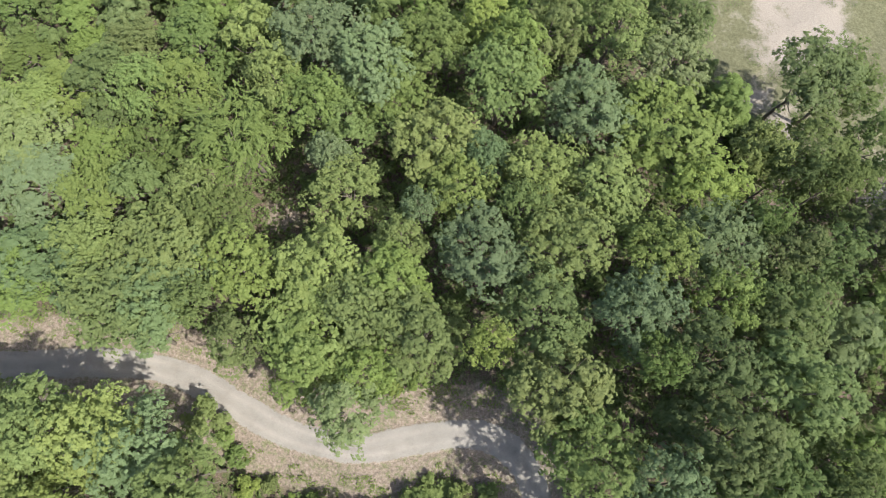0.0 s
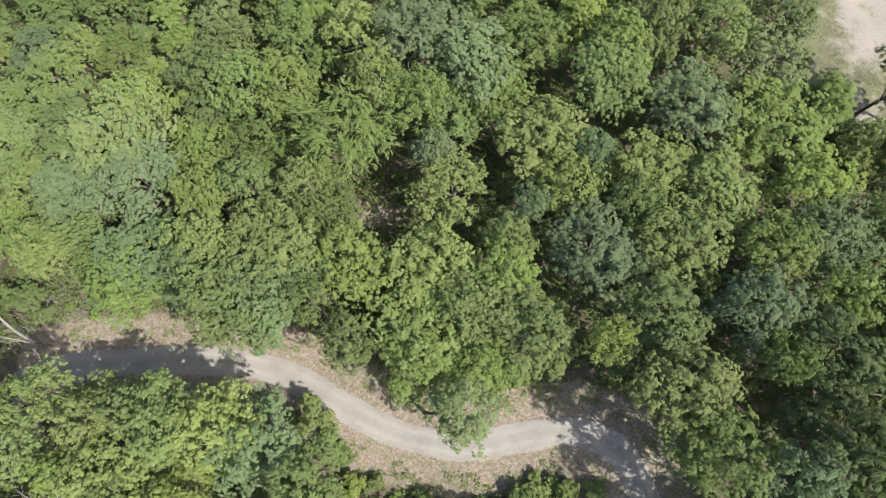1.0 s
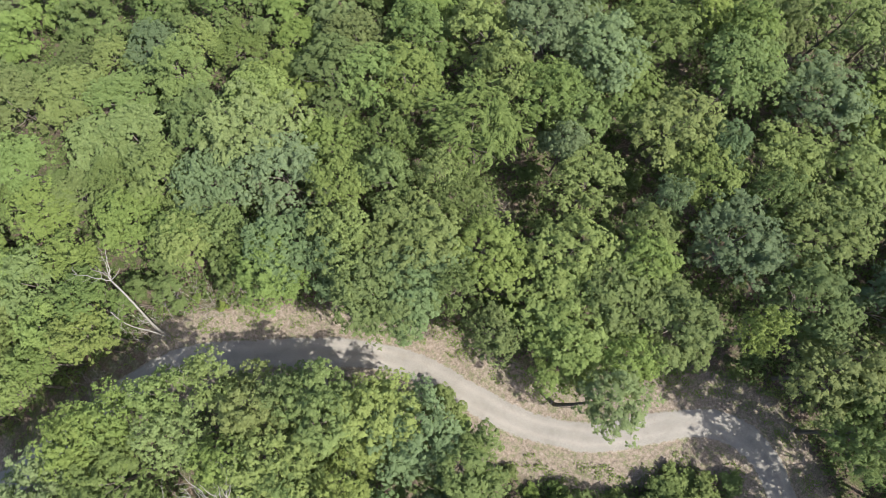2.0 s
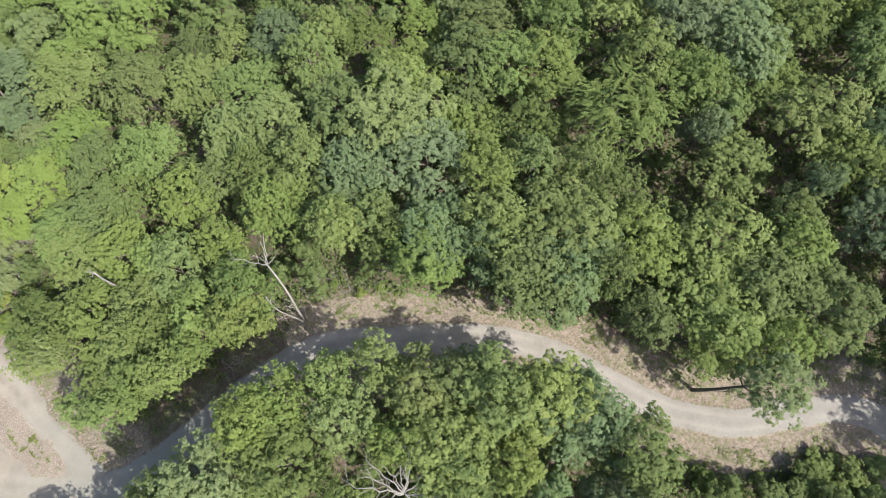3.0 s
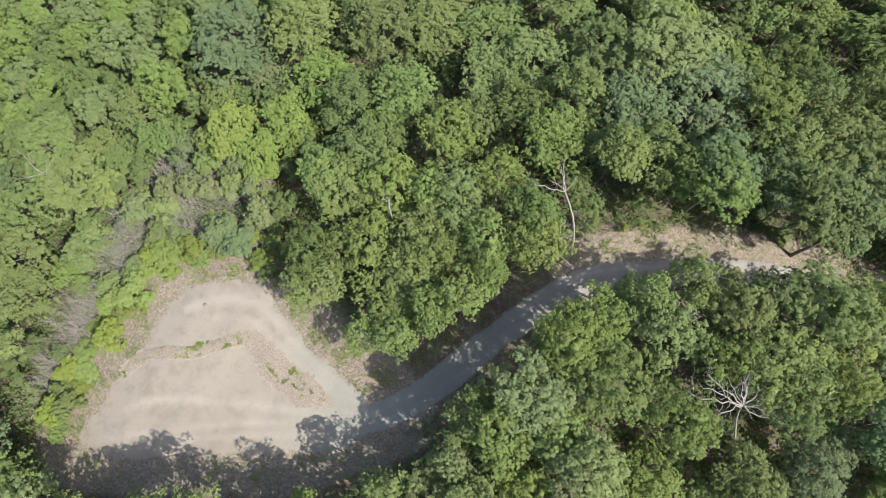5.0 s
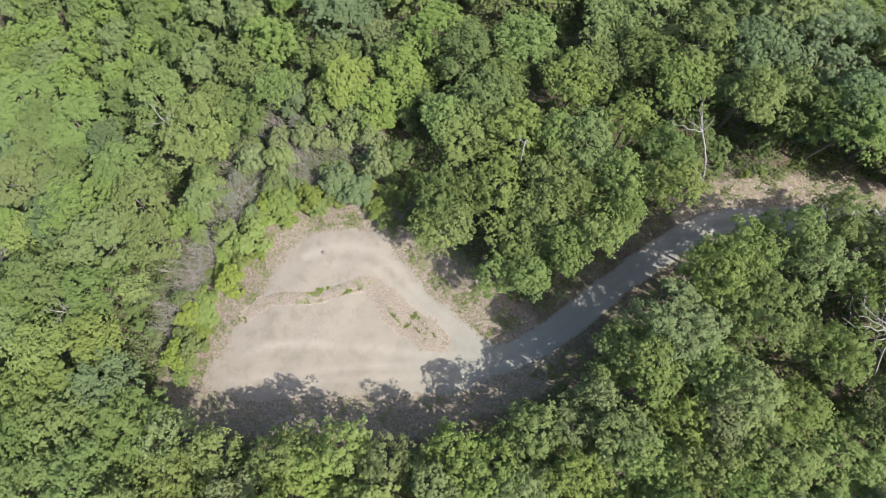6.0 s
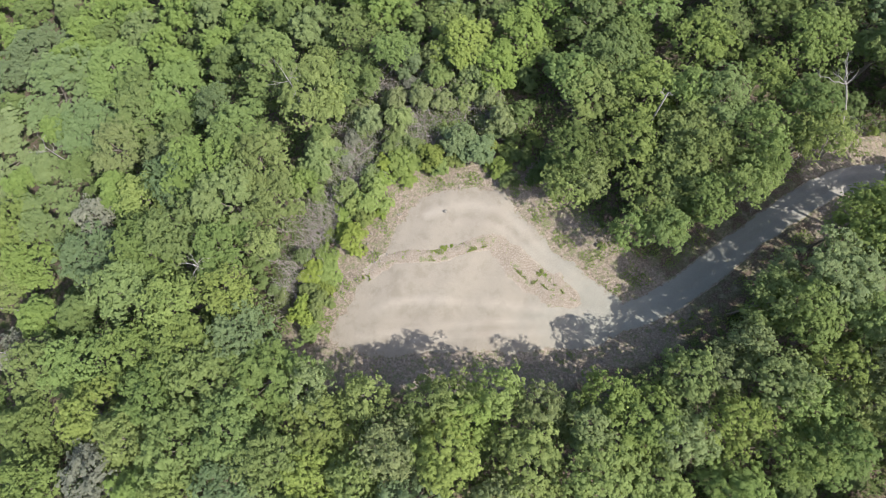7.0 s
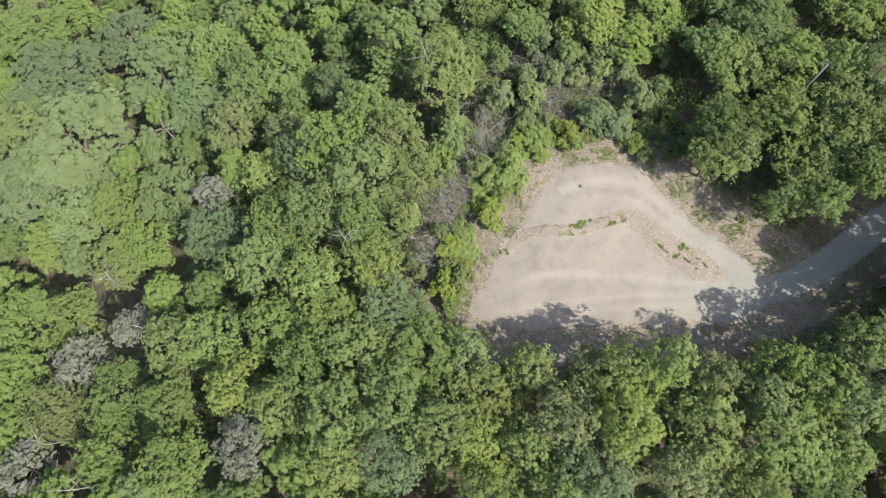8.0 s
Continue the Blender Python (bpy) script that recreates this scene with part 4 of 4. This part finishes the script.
# ---- shrubs and low growth ----
def shrub_mesh(seed):
    return crown_mesh("crown", seed, 7, 6, 8, radius=2.0, low=0.1, high=3.2, bough_r=0.5, size=0.21, open_=0.08)


def stems_mesh(seed):
    r = np.random.default_rng(seed)
    tubes = []
    for k in range(6):
        az = k * 1.05 + r.uniform(-0.3, 0.3)
        tip = np.array([math.cos(az) * r.uniform(0.4, 1.0), math.sin(az) * r.uniform(0.4, 1.0), r.uniform(1.4, 2.3)])
        tubes.append(tube(bent((0, 0, -0.15), tip, r, 0.04, 5), np.linspace(0.035, 0.01, 5), 5))
    V, F = join_tubes(tubes)
    me = bpy.data.meshes.new("stems")
    me.from_pydata(V.tolist(), [], F)
    me.materials.append(BARK)
    return me


SHRUB_CROWNS, STEMS = [shrub_mesh(s) for s in (51, 52, 53)], [stems_mesh(s) for s in (54, 55)]
SHRUB_LABEL = {"w": "small bright green weed clump on the gritty berm", "s": "leafy bright yellow-green shrub beside the clearing", "y": "leafy yellow-green shrub beside bare ground", "g": "thin grey-green sapling among dry brush", "o": "thin olive-green sapling among dry brush", "b": "rounded dull blue-green shrub beside the clearing",
               "l": "thin pale green sapling among dry brush", "m": "leafy green shrub at the forest edge", "d": "dark green shrub at the forest edge"}
shrub_templates = {}


def place_shrub(x, y, r, kind, i, tall=1.0):
    key = (kind, i % 3)
    m = pose(x, y, float(ground(x, y)), 0, 0, (i * 97) % 360)
    if key not in shrub_templates:
        root = tagged(new("shrub"), SHRUB_LABEL[kind], "shrub", "shrubs")
        stems, crown = new("stems", STEMS[i % 2]), new("crown", SHRUB_CROWNS[key[1]])
        stems.parent = crown.parent = root
        crown.material_slots[0].link = "OBJECT"
        crown.material_slots[0].material = LEAF["s" if kind == "w" else kind]
        root.matrix_basis = m
        shrub_templates[key] = root
    else:
        root = copy_thing(shrub_templates[key], m)
    root.scale = (r / 2, r / 2, r / 2 * tall)


SHRUBS_WEST = [(-104.1, 9.6, 3, "b"), (-106.9, 11.5, 2.7, "b"), (-110.7, 9.3, 2.6, "s"), (-114.5, 8.7, 2.7, "s"), (-117.2, 6.8, 2.4, "s"),
               (-118.4, 3.5, 2.4, "s"), (-119.6, 0.7, 2.2, "s"), (-121, -2.2, 2.1, "s"), (-124.5, -4.3, 2.4, "s"), (-126.1, -6.7, 2.2, "s"),
               (-126.4, -9.5, 2.4, "s"), (-126.8, -12.2, 2.2, "s"), (-126, -14.5, 1.9, "m"), (-101.4, 7.5, 2.1, "s"), (-100.1, 5.8, 1.6, "m"),
               (-109.3, 7.6, 1.8, "s"), (-122.3, 4.7, 1.9, "m"), (-98.3, 8.8, 2.2, "d"), (-122.2, 1.6, 1.8, "s"), (-124.2, -1.2, 1.7, "s")]
SHRUBS_EAST = [(-27.7, -1, 2.3, "y"), (-25.5, -3.4, 1.9, "y"), (-24.1, -5.6, 1.3, "m"), (-0.7, -9.1, 2.6, "y"), (-3.3, -10.3, 2.2, "m"),
               (-20, -8.6, 1.2, "m"), (1.8, -10.0, 2.0, "m"), (5.2, -9.3, 1.6, "d"), (-5.9, 2.4, 1.5, "y"), (-3.2, 3.1, 1.3, "m"),
               (-96.5, 6.0, 2.0, "d"), (-94.0, 7.5, 2.2, "d"), (-88.3, -3.3, 0.8, "y"), (-34.5, 10.0, 1.3, "y"), (-37.0, 11.0, 1.1, "m"),
               (-54.5, 10.6, 0.7, "y"), (-57.9, 11.6, 0.9, "m"), (-52.0, 11.4, 0.8, "y"), (-108.0, 13.5, 2.2, "m"), (-116.0, 12.0, 2.4, "m")]
SHRUBS_MORE = [(-99.0, 14.8, 1.7, "d"), (-96.5, 11.5, 1.8, "d"), (-100.0, 10.2, 1.7, "s"), (-8.0, -11.0, 1.5, "y"), (-5.5, -12.5, 1.9, "m"),
               (-11.0, -11.8, 1.6, "y"), (-14.5, -11.0, 1.5, "m"), (-17.5, -10.6, 1.4, "y"), (-1.5, -12.5, 2.2, "m"), (3.8, -12.0, 2.0, "d"),
               (-22.5, -8.8, 1.5, "y"), (-107.5, 9.0, 2.0, "s"), (-112.5, 10.4, 2.2, "s"), (-116.2, 9.0, 2.1, "s"), (-119.3, 5.8, 2.0, "s"),
               (-120.6, 2.6, 1.9, "s"), (-122.4, -0.8, 1.9, "s"), (-124.3, -6.4, 2.0, "s"), (-124.6, -9.0, 1.9, "s"), (-125.0, -11.6, 1.9, "s"),
               (-102.6, 10.8, 1.9, "s"), (-114.0, 6.6, 1.3, "s"), (-117.6, 1.6, 1.2, "s"),
               (39.6, 34.6, 2.4, "d"), (41.6, 32.4, 2.6, "m"), (40.2, 30.2, 2.4, "y"), (43.4, 33.6, 1.8, "d"), (42.0, 36.0, 2.2, "d"), (46.0, 26.2, 1.6, "m")]
CLUMPS = [(-113.9, -4.7, 0.42), (-109.7, -4.0, 0.5), (-108.7, -3.6, 0.62), (-107.6, -3.3, 0.4), (-100.4, -3.4, 0.42), (-96.0, -6.9, 0.62), (-95.4, -7.3, 0.5), (-94.9, -7.8, 0.4)]
for i, (x, y, r) in enumerate(CLUMPS):
    place_shrub(x, y, r, "w", i, 0.22)
r_sap = np.random.default_rng(79)
saplings = np.column_stack([r_sap.uniform(-133, -98, 500), r_sap.uniform(-13, 23, 500), r_sap.uniform(0.8, 1.5, 500)])
saplings = saplings[(poly_distance(saplings[:, 0], saplings[:, 1], THICKET) < 0.0) & ((saplings[:, 1] > 7) | (saplings[:, 2] > 1.3))]
BRUSH = [(-105.1, 15.2, 2.4), (-103.2, 17.6, 1.5), (-110.9, 13.8, 2.4), (-120.0, 12.4, 2.0), (-120.5, 8.3, 2.2), (-117.8, 22.0, 2.0), (-109.4, 20.6, 2.6),
         (-124.5, 3.0, 2.0), (-126.5, -2.5, 2.0), (-128.8, -9.5, 1.8), (-113.5, 17.0, 1.8), (-122.5, 15.5, 1.8), (-122.3, 5.8, 1.8), (-125.6, 0.2, 1.6), (-127.8, -6.0, 1.6)]
saplings = saplings[[all(math.hypot(x - a, y - b) > c * 0.8 for a, b, c in BRUSH) for x, y, _ in saplings]][:60]
for i, (x, y, r) in enumerate(saplings):
    place_shrub(float(x), float(y), float(r), "loglyo"[i % 6], i + 40, 1.35)
# taller young growth on the far side of the brush
YOUNG = [(-126.5, 8.8, 2.9, "y"), (-124.7, 19.1, 2.9, "y"), (-126.5, 11.9, 2.7, "l"), (-128.4, 6.0, 2.6, "y"), (-119.3, 14.9, 2.3, "y"), (-121.7, 17.1, 2.1, "l"),
         (-114.6, 24.3, 2.7, "b"), (-109.9, 21.3, 2.2, "y"), (-104.6, 21.5, 2.6, "y"), (-102.8, 17.8, 2.0, "l"), (-112.3, 18.0, 2.1, "l"), (-115.7, 18.0, 2.3, "l"),
         (-115.3, 14.8, 2.1, "l"), (-109.2, 17.6, 2.0, "l"), (-105.4, 18.1, 2.2, "l"), (-101.2, 13.4, 2.3, "l"), (-103.7, 14.5, 1.3, "l"), (-110.6, 24.6, 2.5, "l"),
         (-107.2, 24.5, 2.4, "y")]
for i, (x, y, r, kind) in enumerate(YOUNG):
    place_shrub(x, y, r, "o" if kind == "y" and i % 2 == 0 else kind, i + 11, 1.35 + 0.25 * math.sin(i * 2.2))
for i, (x, y, r, kind) in enumerate(SHRUBS_WEST + SHRUBS_EAST + SHRUBS_MORE):
    kind = "sysmsys"[i % 7] if kind == "s" else kind
    place_shrub(x, y, r * (0.92 + 0.2 * math.sin(i * 2.9)), kind, i, 0.85 + 0.3 * math.sin(i * 1.3))


def scatter(name, material, count, box, size, height, keep, label, category, seed, patch=1.2):
    """Loose low leaves over the land, gathered into patches."""
    r = np.random.default_rng(seed)
    x, y = r.uniform(box[0], box[1], count), r.uniform(box[2], box[3], count)
    road, clear = line_distance(x, y, ROAD_C), poly_distance(x, y, CLEAR_C)
    field = poly_distance(x, y, FIELD)
    ok = keep(x, y, road, clear, field, ripple(x, y, patch) + 0.6 * ripple(x + 31, y, patch * 0.33))
    x, y = x[ok], y[ok]
    n = len(x)
    z = ground(x, y) + height * r.uniform(0.1, 1.0, n) ** 1.5 * (0.6 + 0.4 * ripple(x, y, 2.0))
    P = np.stack([x, y, z + 0.05], 1)
    N = r.normal(size=(n, 3)) * 0.5 + np.array([0, 0, 0.9])
    V = leaf_tris(P, N, size * r.uniform(0.6, 1.3, n), r)
    ob = mesh_object(name, V.tolist(), np.arange(len(V)).reshape(-1, 3).tolist(), material)
    tagged(ob, label, category, kind="stuff")


scatter("undergrowth", LEAF["d"], 300000, (-165, 70, -35, 62), 0.36, 1.6,
        lambda x, y, rd, cl, fd, p: (rd > 5.6) & (cl > 6.0) & (fd > 0.5) & (p > -0.35), "green undergrowth under the forest trees", "undergrowth", 61)
scatter("roadside_weeds", LEAF["y"], 260000, (-130, 20, -24, 16), 0.17, 0.3,
        lambda x, y, rd, cl, fd, p: (((rd > 2.9) & (rd < 8)) | ((cl > 0.4) & (cl < 7))) & (rd > 2.7) & (cl > 0.2) & (p > np.where((y < -15) & (x < -74), 0.75, 0.2)),
        "patchy low weeds along the road and clearing", "weeds", 62, 0.9)
scatter("brush_leaves", LEAF["o"], 90000, (-134, -97, -14, 24), 0.17, 2.2,
        lambda x, y, rd, cl, fd, p: (poly_distance(x, y, THICKET) < 0.3) & (p > -0.2), "sparse olive leaves over the dry brush", "leaves", 65, 0.8)
BERM_C = smooth_line(BERM, 1.0)
scatter("berm_weeds", LEAF["s"], 190000, (-121, -88, -13, 0), 0.14, 0.3,
        lambda x, y, rd, cl, fd, p: (line_distance(x, y, BERM_C) < 0.75) & (p > 0.42) & (x < -92.5), "small green weed tufts on the berm", "weeds", 63, 0.8)
scatter("field_grass", LEAF["o"], 90000, (36, 80, 22, 62), 0.1, 0.12,
        lambda x, y, rd, cl, fd, p: (fd < 0.5) & (p > 0.35), "short thin grass on the open field", "grass", 64, 2.5)

# ---- dead wood ----
def limb_set(r, start, direction, length, radius, depth, tubes, spread=0.7, up=0.1):
    """A bare limb that forks, and forks again."""
    start = np.asarray(start, float)
    d = unit(np.asarray(direction, float))
    path = bent(start, start + d * length, r, 0.035, 6)
    tubes.append(tube(path, np.linspace(radius, radius * 0.45, 6), 6 if radius > 0.05 else 4))
    if depth == 0:
        return
    for k in range(3 if depth > 1 else 2):
        p = path[-1] if k == 0 else path[r.integers(2, 5)]
        nd = unit(d + r.normal(size=3) * spread + np.array([0, 0, up]))
        limb_set(r, p, nd, length * r.uniform(0.45, 0.7), radius * 0.5, depth - 1, tubes, spread, up)


def dead_tree(x, y, stem_top, limbs, seed, label, radius=0.2, reach=3.0, fan=1.0, lift=0.35, start=0.55):
    """A bleached dead tree: trunk, and each main limb a part."""
    r = np.random.default_rng(seed)
    root = tagged(new("dead_tree"), label, "dead tree")
    root.matrix_basis = pose(x, y, float(ground(x, y)))
    stem = bent((0, 0, -0.4), stem_top, r, 0.015, 8)
    wood_part("trunk", [tube(stem, np.linspace(radius, radius * 0.4, 8), 8)], DEADWOOD, root)
    for k in range(limbs):
        u = start + (1 - start) * (k + 1) / limbs
        p = np.array([np.interp(u, np.linspace(0, 1, 8), stem[:, c]) for c in range(3)])
        az = k * 2.39996 + seed
        tubes = []
        limb_set(r, p, (math.cos(az) * fan, math.sin(az) * fan, lift), reach * r.uniform(0.6, 1.0), radius * 0.3, 2, tubes, 0.5, 0.2)
        wood_part("limb", tubes, DEADWOOD, root)
    return root


def sweeping_limb(r, start, azimuth, reach, lift, curl, radius, forks):
    """A bare limb that sweeps round as it rises, with crooked side twigs and a forked tip."""
    n = 9
    step = reach / (n - 1)
    p, path = np.array(start, float), [np.array(start, float)]
    for k in range(n - 1):
        a = math.radians(azimuth + curl * k / (n - 2) + r.normal() * 15)
        p = p + step * np.array([math.cos(a), math.sin(a), lift * (0.6 + 0.8 * k / n) + r.normal() * 0.2])
        path.append(p)
    path = np.array(path)
    width = np.interp(np.linspace(0, 1, n), [0, 0.7, 1], [radius, radius * 0.6, radius * 0.3])
    tubes = [tube(path, width, 6)]
    for k in range(forks):
        i = int(r.integers(2, n))
        away = unit(path[i] - path[i - 1])
        side = np.array([-away[1], away[0], 0.0]) * (1 if k % 2 else -1)
        limb_set(r, path[i], away * 0.7 + side * r.uniform(0.5, 1.1) + np.array([0, 0, r.uniform(0.2, 0.9)]), reach * r.uniform(0.16, 0.34),
                 width[i] * 0.55, 1, tubes, 0.45, 0.2)
    return tubes


def antlered_tree(x, y, stem_top, limbs, seed, label, radius, low_limbs=()):
    """A bleached dead tree whose limbs spread from the top of its trunk."""
    r = np.random.default_rng(seed)
    root = tagged(new("dead_tree"), label, "dead tree")
    root.matrix_basis = pose(x, y, float(ground(x, y)))
    stem = bent((0, 0, -0.4), stem_top, r, 0.016, 8)
    wood_part("trunk", [tube(stem, np.linspace(radius, radius * 0.5, 8) * np.array([1.25, 1, 1, 1, 1, 1, 1, 1]), 8)], DEADWOOD, root)
    for azimuth, reach, lift, curl, thick, forks in limbs:
        wood_part("limb", sweeping_limb(r, stem[-1], azimuth, reach, lift, curl, thick, forks), DEADWOOD, root)
    for up, azimuth, reach in low_limbs:
        p = np.array([np.interp(up, np.linspace(0, 1, 8), stem[:, c]) for c in range(3)])
        wood_part("limb", sweeping_limb(r, p, azimuth, reach, 0.15, 20, 0.05, 3), DEADWOOD, root)


antlered_tree(-61.2, 7.2, (-2.3, 4.75, 9.8), [(118, 2.4, 0.5, -20, 0.065, 4), (88, 3.2, 0.6, 10, 0.075, 4), (155, 3.8, 0.3, 25, 0.065, 6), (35, 1.7, 0.5, 30, 0.05, 3), (135, 2.2, 0.4, 20, 0.055, 4)],
              3, "leaning bleached bare dead tree beside the road", 0.18, [(0.42, 172, 1.7), (0.5, 150, 1.1), (0.47, 200, 0.9)])
dead_tree(-61.35, 7.05, (-2.5, 1.7, 8.4), 4, 5, "slender bleached dead tree leaning over dry brush", 0.11, 1.4, 0.8, 0.3, 0.7)
antlered_tree(-44.0, -16.5, (-4.0, 5.7, 12.8),
              [(92, 4.6, 0.35, 8, 0.086, 7), (139, 4.9, 0.3, -12, 0.081, 8), (153, 4.5, 0.28, 14, 0.081, 7), (176, 6.2, 0.2, -14, 0.086, 8),
               (186, 3.5, 0.25, 30, 0.081, 7), (28, 3.9, 0.35, 55, 0.075, 6), (64, 3.3, 0.4, 20, 0.072, 6), (-28, 2.0, 0.2, 25, 0.066, 4),
               (-48, 3.3, 0.25, 55, 0.072, 6), (-20, 4.0, 0.2, 50, 0.061, 6), (110, 2.7, 0.6, -15, 0.061, 6), (124, 3.4, 0.5, 10, 0.051, 6)],
              4, "white bare dead tree with wide spreading limbs", 0.14)
dead_tree(-82.0, 10.2, (-1.1, 1.2, 13.0), 2, 9, "broken grey dead snag among the trees", 0.22, 0.9, 0.7, 0.5, 0.9)
SNAGS = [(-172.8, 14.5, 13.5), (-139.9, -8.0, 13.0), (-176.6, -9.9, 14.0), (-169.2, -18.1, 13.5), (-130.8, 18.0, 13.0), (-173.5, -38.6, 14.0),
         (-181.8, -32.4, 13.5)]
for i, (x, y, h) in enumerate(SNAGS):
    dead_tree(x, y, (0.6, 0.4, h), 5, 20 + i, "grey bare dead tree standing among green crowns", 0.16, 2.1, 0.9, 0.45, 0.75)


def build_brush(name, spots, label, seed):
    """Dry thin stems, past counting, each with a few twigs."""
    r = np.random.default_rng(seed)
    tubes = []
    for x, y, h in spots:
        p = np.array([x, y, float(ground(x, y)) - 0.1])
        d = unit(np.array([r.normal() * 0.55 - 0.25, r.normal() * 0.55 + 0.1, r.uniform(0.35, 1.3)]))
        path = bent(p, p + d * h, r, 0.025, 5)
        tubes.append(tube(path, np.linspace(0.024, 0.008, 5), 4))
        for k in range(5):
            s = path[r.integers(1, 5)]
            q = s + unit(d + r.normal(size=3) * 0.8) * h * r.uniform(0.15, 0.4)
            tubes.append(tube(bent(s, q, r, 0.03, 3), np.array([0.013, 0.01, 0.006]), 3))
    V, F = join_tubes(tubes)
    tagged(mesh_object(name, V.tolist(), F, TWIG), label, "dead brush", kind="stuff")


r_brush = np.random.default_rng(78)
spread = np.column_stack([r_brush.uniform(-133, -97, 3000), r_brush.uniform(-14, 24, 3000), r_brush.uniform(1.2, 3.8, 3000)])
gather = ripple(spread[:, 0], spread[:, 1], 1.6)
spread = spread[(poly_distance(spread[:, 0], spread[:, 1], THICKET) < 0.2) & (gather > -0.1)][:900]
heaps = [np.column_stack([r_brush.normal(a, c * 0.7, 110), r_brush.normal(b, c * 0.7, 110), r_brush.uniform(1.2, 3.4, 110)]) for a, b, c in BRUSH]
spread = np.concatenate([spread, *heaps])
build_brush("dead_brush", spread, "thicket of thin dry grey brush beside the clearing", 71)
ROAD_BRUSH = [(-57.8, 12.3), (-55.7, 11.2), (-59.9, 11.2), (-52.8, 12.7), (-70.3, 2.2), (-62.5, 8.6), (-64.0, 7.0), (-88.8, -2.6)]
by_road = np.concatenate([np.column_stack([r_brush.normal(x, 1.2, 26), r_brush.normal(y, 0.9, 26), r_brush.uniform(0.8, 2.4, 26)]) for x, y in ROAD_BRUSH])
build_brush("dead_brush", by_road, "tangle of dry grey brush on the road bank", 72)


def fallen_log(a, b, radius, seed, label):
    r = np.random.default_rng(seed)
    pa, pb = [np.array([*p, float(ground(*p)) + radius * 0.6]) for p in (a, b)]
    root = tagged(new("fallen_log"), label, "log")
    wood_part("log", [tube(bent(pa, pb, r, 0.015, 7), np.linspace(radius, radius * 0.6, 7), 8)], LOGWOOD, root)
    for k in range(3):
        u = r.uniform(0.3, 0.85)
        p = pa + (pb - pa) * u
        q = p + np.array([r.normal() * 0.5, r.normal() * 0.5, r.uniform(0.3, 0.8)])
        wood_part("branch_stub", [tube(bent(p, q, r, 0.03, 4), np.linspace(radius * 0.35, radius * 0.15, 4), 5)], LOGWOOD, root)


fallen_log((-68.1, 5.4), (-65.3, 5.2), 0.14, 83, "pale fallen log beside the shaded road")
fallen_log((-65.4, 11.1), (-62.4, 10.8), 0.15, 85, "grey fallen log lying in roadside brush")
fallen_log((-83.0, -1.5), (-80.0, -3.0), 0.12, 84, "fallen log on the bare ground by the clearing")


def bleached_pole(a, b, seed):
    """A pale bare pole lying across the brush."""
    r = np.random.default_rng(seed)
    pa, pb = np.array([*a, float(ground(*a)) + 0.3]), np.array([*b, float(ground(*b)) + r.uniform(0.6, 1.6)])
    root = tagged(new("fallen_pole"), "pale bleached fallen pole lying in dry brush", "log", "fallen poles")
    wood_part("pole", [tube(bent(pa, pb, r, 0.02, 7), np.linspace(0.09, 0.04, 7), 6)], DEADWOOD, root)
    for k in range(2):
        p = pa + (pb - pa) * r.uniform(0.5, 0.9)
        wood_part("branch", [tube(bent(p, p + r.normal(size=3) * 0.6 + np.array([0, 0, 0.5]), r, 0.03, 4), np.linspace(0.035, 0.015, 4), 5)], DEADWOOD, root)


POLES = [((-122.6, 9.6), (-118.6, 13.2)), ((-121.8, 6.4), (-118.6, 9.2)), ((-105.8, 20.9), (-103.0, 19.6)), ((-113.2, 14.9), (-109.2, 14.3)), ((-119.0, 23.2), (-116.6, 20.6)),
         ((-125.6, 4.6), (-122.6, 1.6)), ((-127.4, -1.0), (-125.8, -4.2)), ((-111.6, 21.6), (-107.8, 20.0)), ((-107.0, 14.0), (-104.4, 17.0)), ((-129.6, -8.0), (-127.6, -11.2))]
for i, (a, b) in enumerate(POLES):
    bleached_pole(a, b, 140 + i)


# ---- stones ----
def stone_mesh(seed):
    r = np.random.default_rng(seed)
    bm = bmesh.new()
    bmesh.ops.create_icosphere(bm, subdivisions=2, radius=0.5)
    s = r.uniform(0.7, 1.1, 3) * np.array([1.1, 0.9, 0.65])
    for v in bm.verts:
        n = noise.noise(v.co * 2.2 + Vector((seed, 0, 0)))
        v.co = Vector((v.co.x * s[0], v.co.y * s[1], v.co.z * s[2])) * (1 + 0.35 * n)
    me = bpy.data.meshes.new("stone")
    bm.to_mesh(me)
    bm.free()
    me.materials.append(STONE)
    return me


STONES = [stone_mesh(s) for s in (91, 92, 93)]


def place_stone(x, y, size, i, label):
    ob = new("stone", STONES[i % 3])
    ob.matrix_basis = pose(x, y, float(ground(x, y)) + size * 0.2 + 0.05, 0, 0, i * 53) @ Matrix.Scale(size, 4)
    tagged(ob, label, "stone", "stones")


place_stone(-108.6, 1.7, 0.55, 0, "lone dark stone on the pale sand clearing")
r_stone = np.random.default_rng(95)
rim = np.array(CLEAR_C)
centre = rim.mean(0)
for i in range(46):
    p = rim[r_stone.integers(12, 34)]
    q = p + (p - centre) / np.linalg.norm(p - centre) * r_stone.uniform(-0.6, 3.5) + r_stone.normal(size=2) * 0.5
    place_stone(q[0], q[1], r_stone.uniform(0.14, 0.36), i, "small grey field stone at the rim of the clearing")
for i in range(16):
    p = BERM_C[r_stone.integers(0, len(BERM_C))] + r_stone.normal(size=2) * 0.5
    place_stone(p[0], p[1], r_stone.uniform(0.12, 0.28), i, "small stone on the gritty berm")
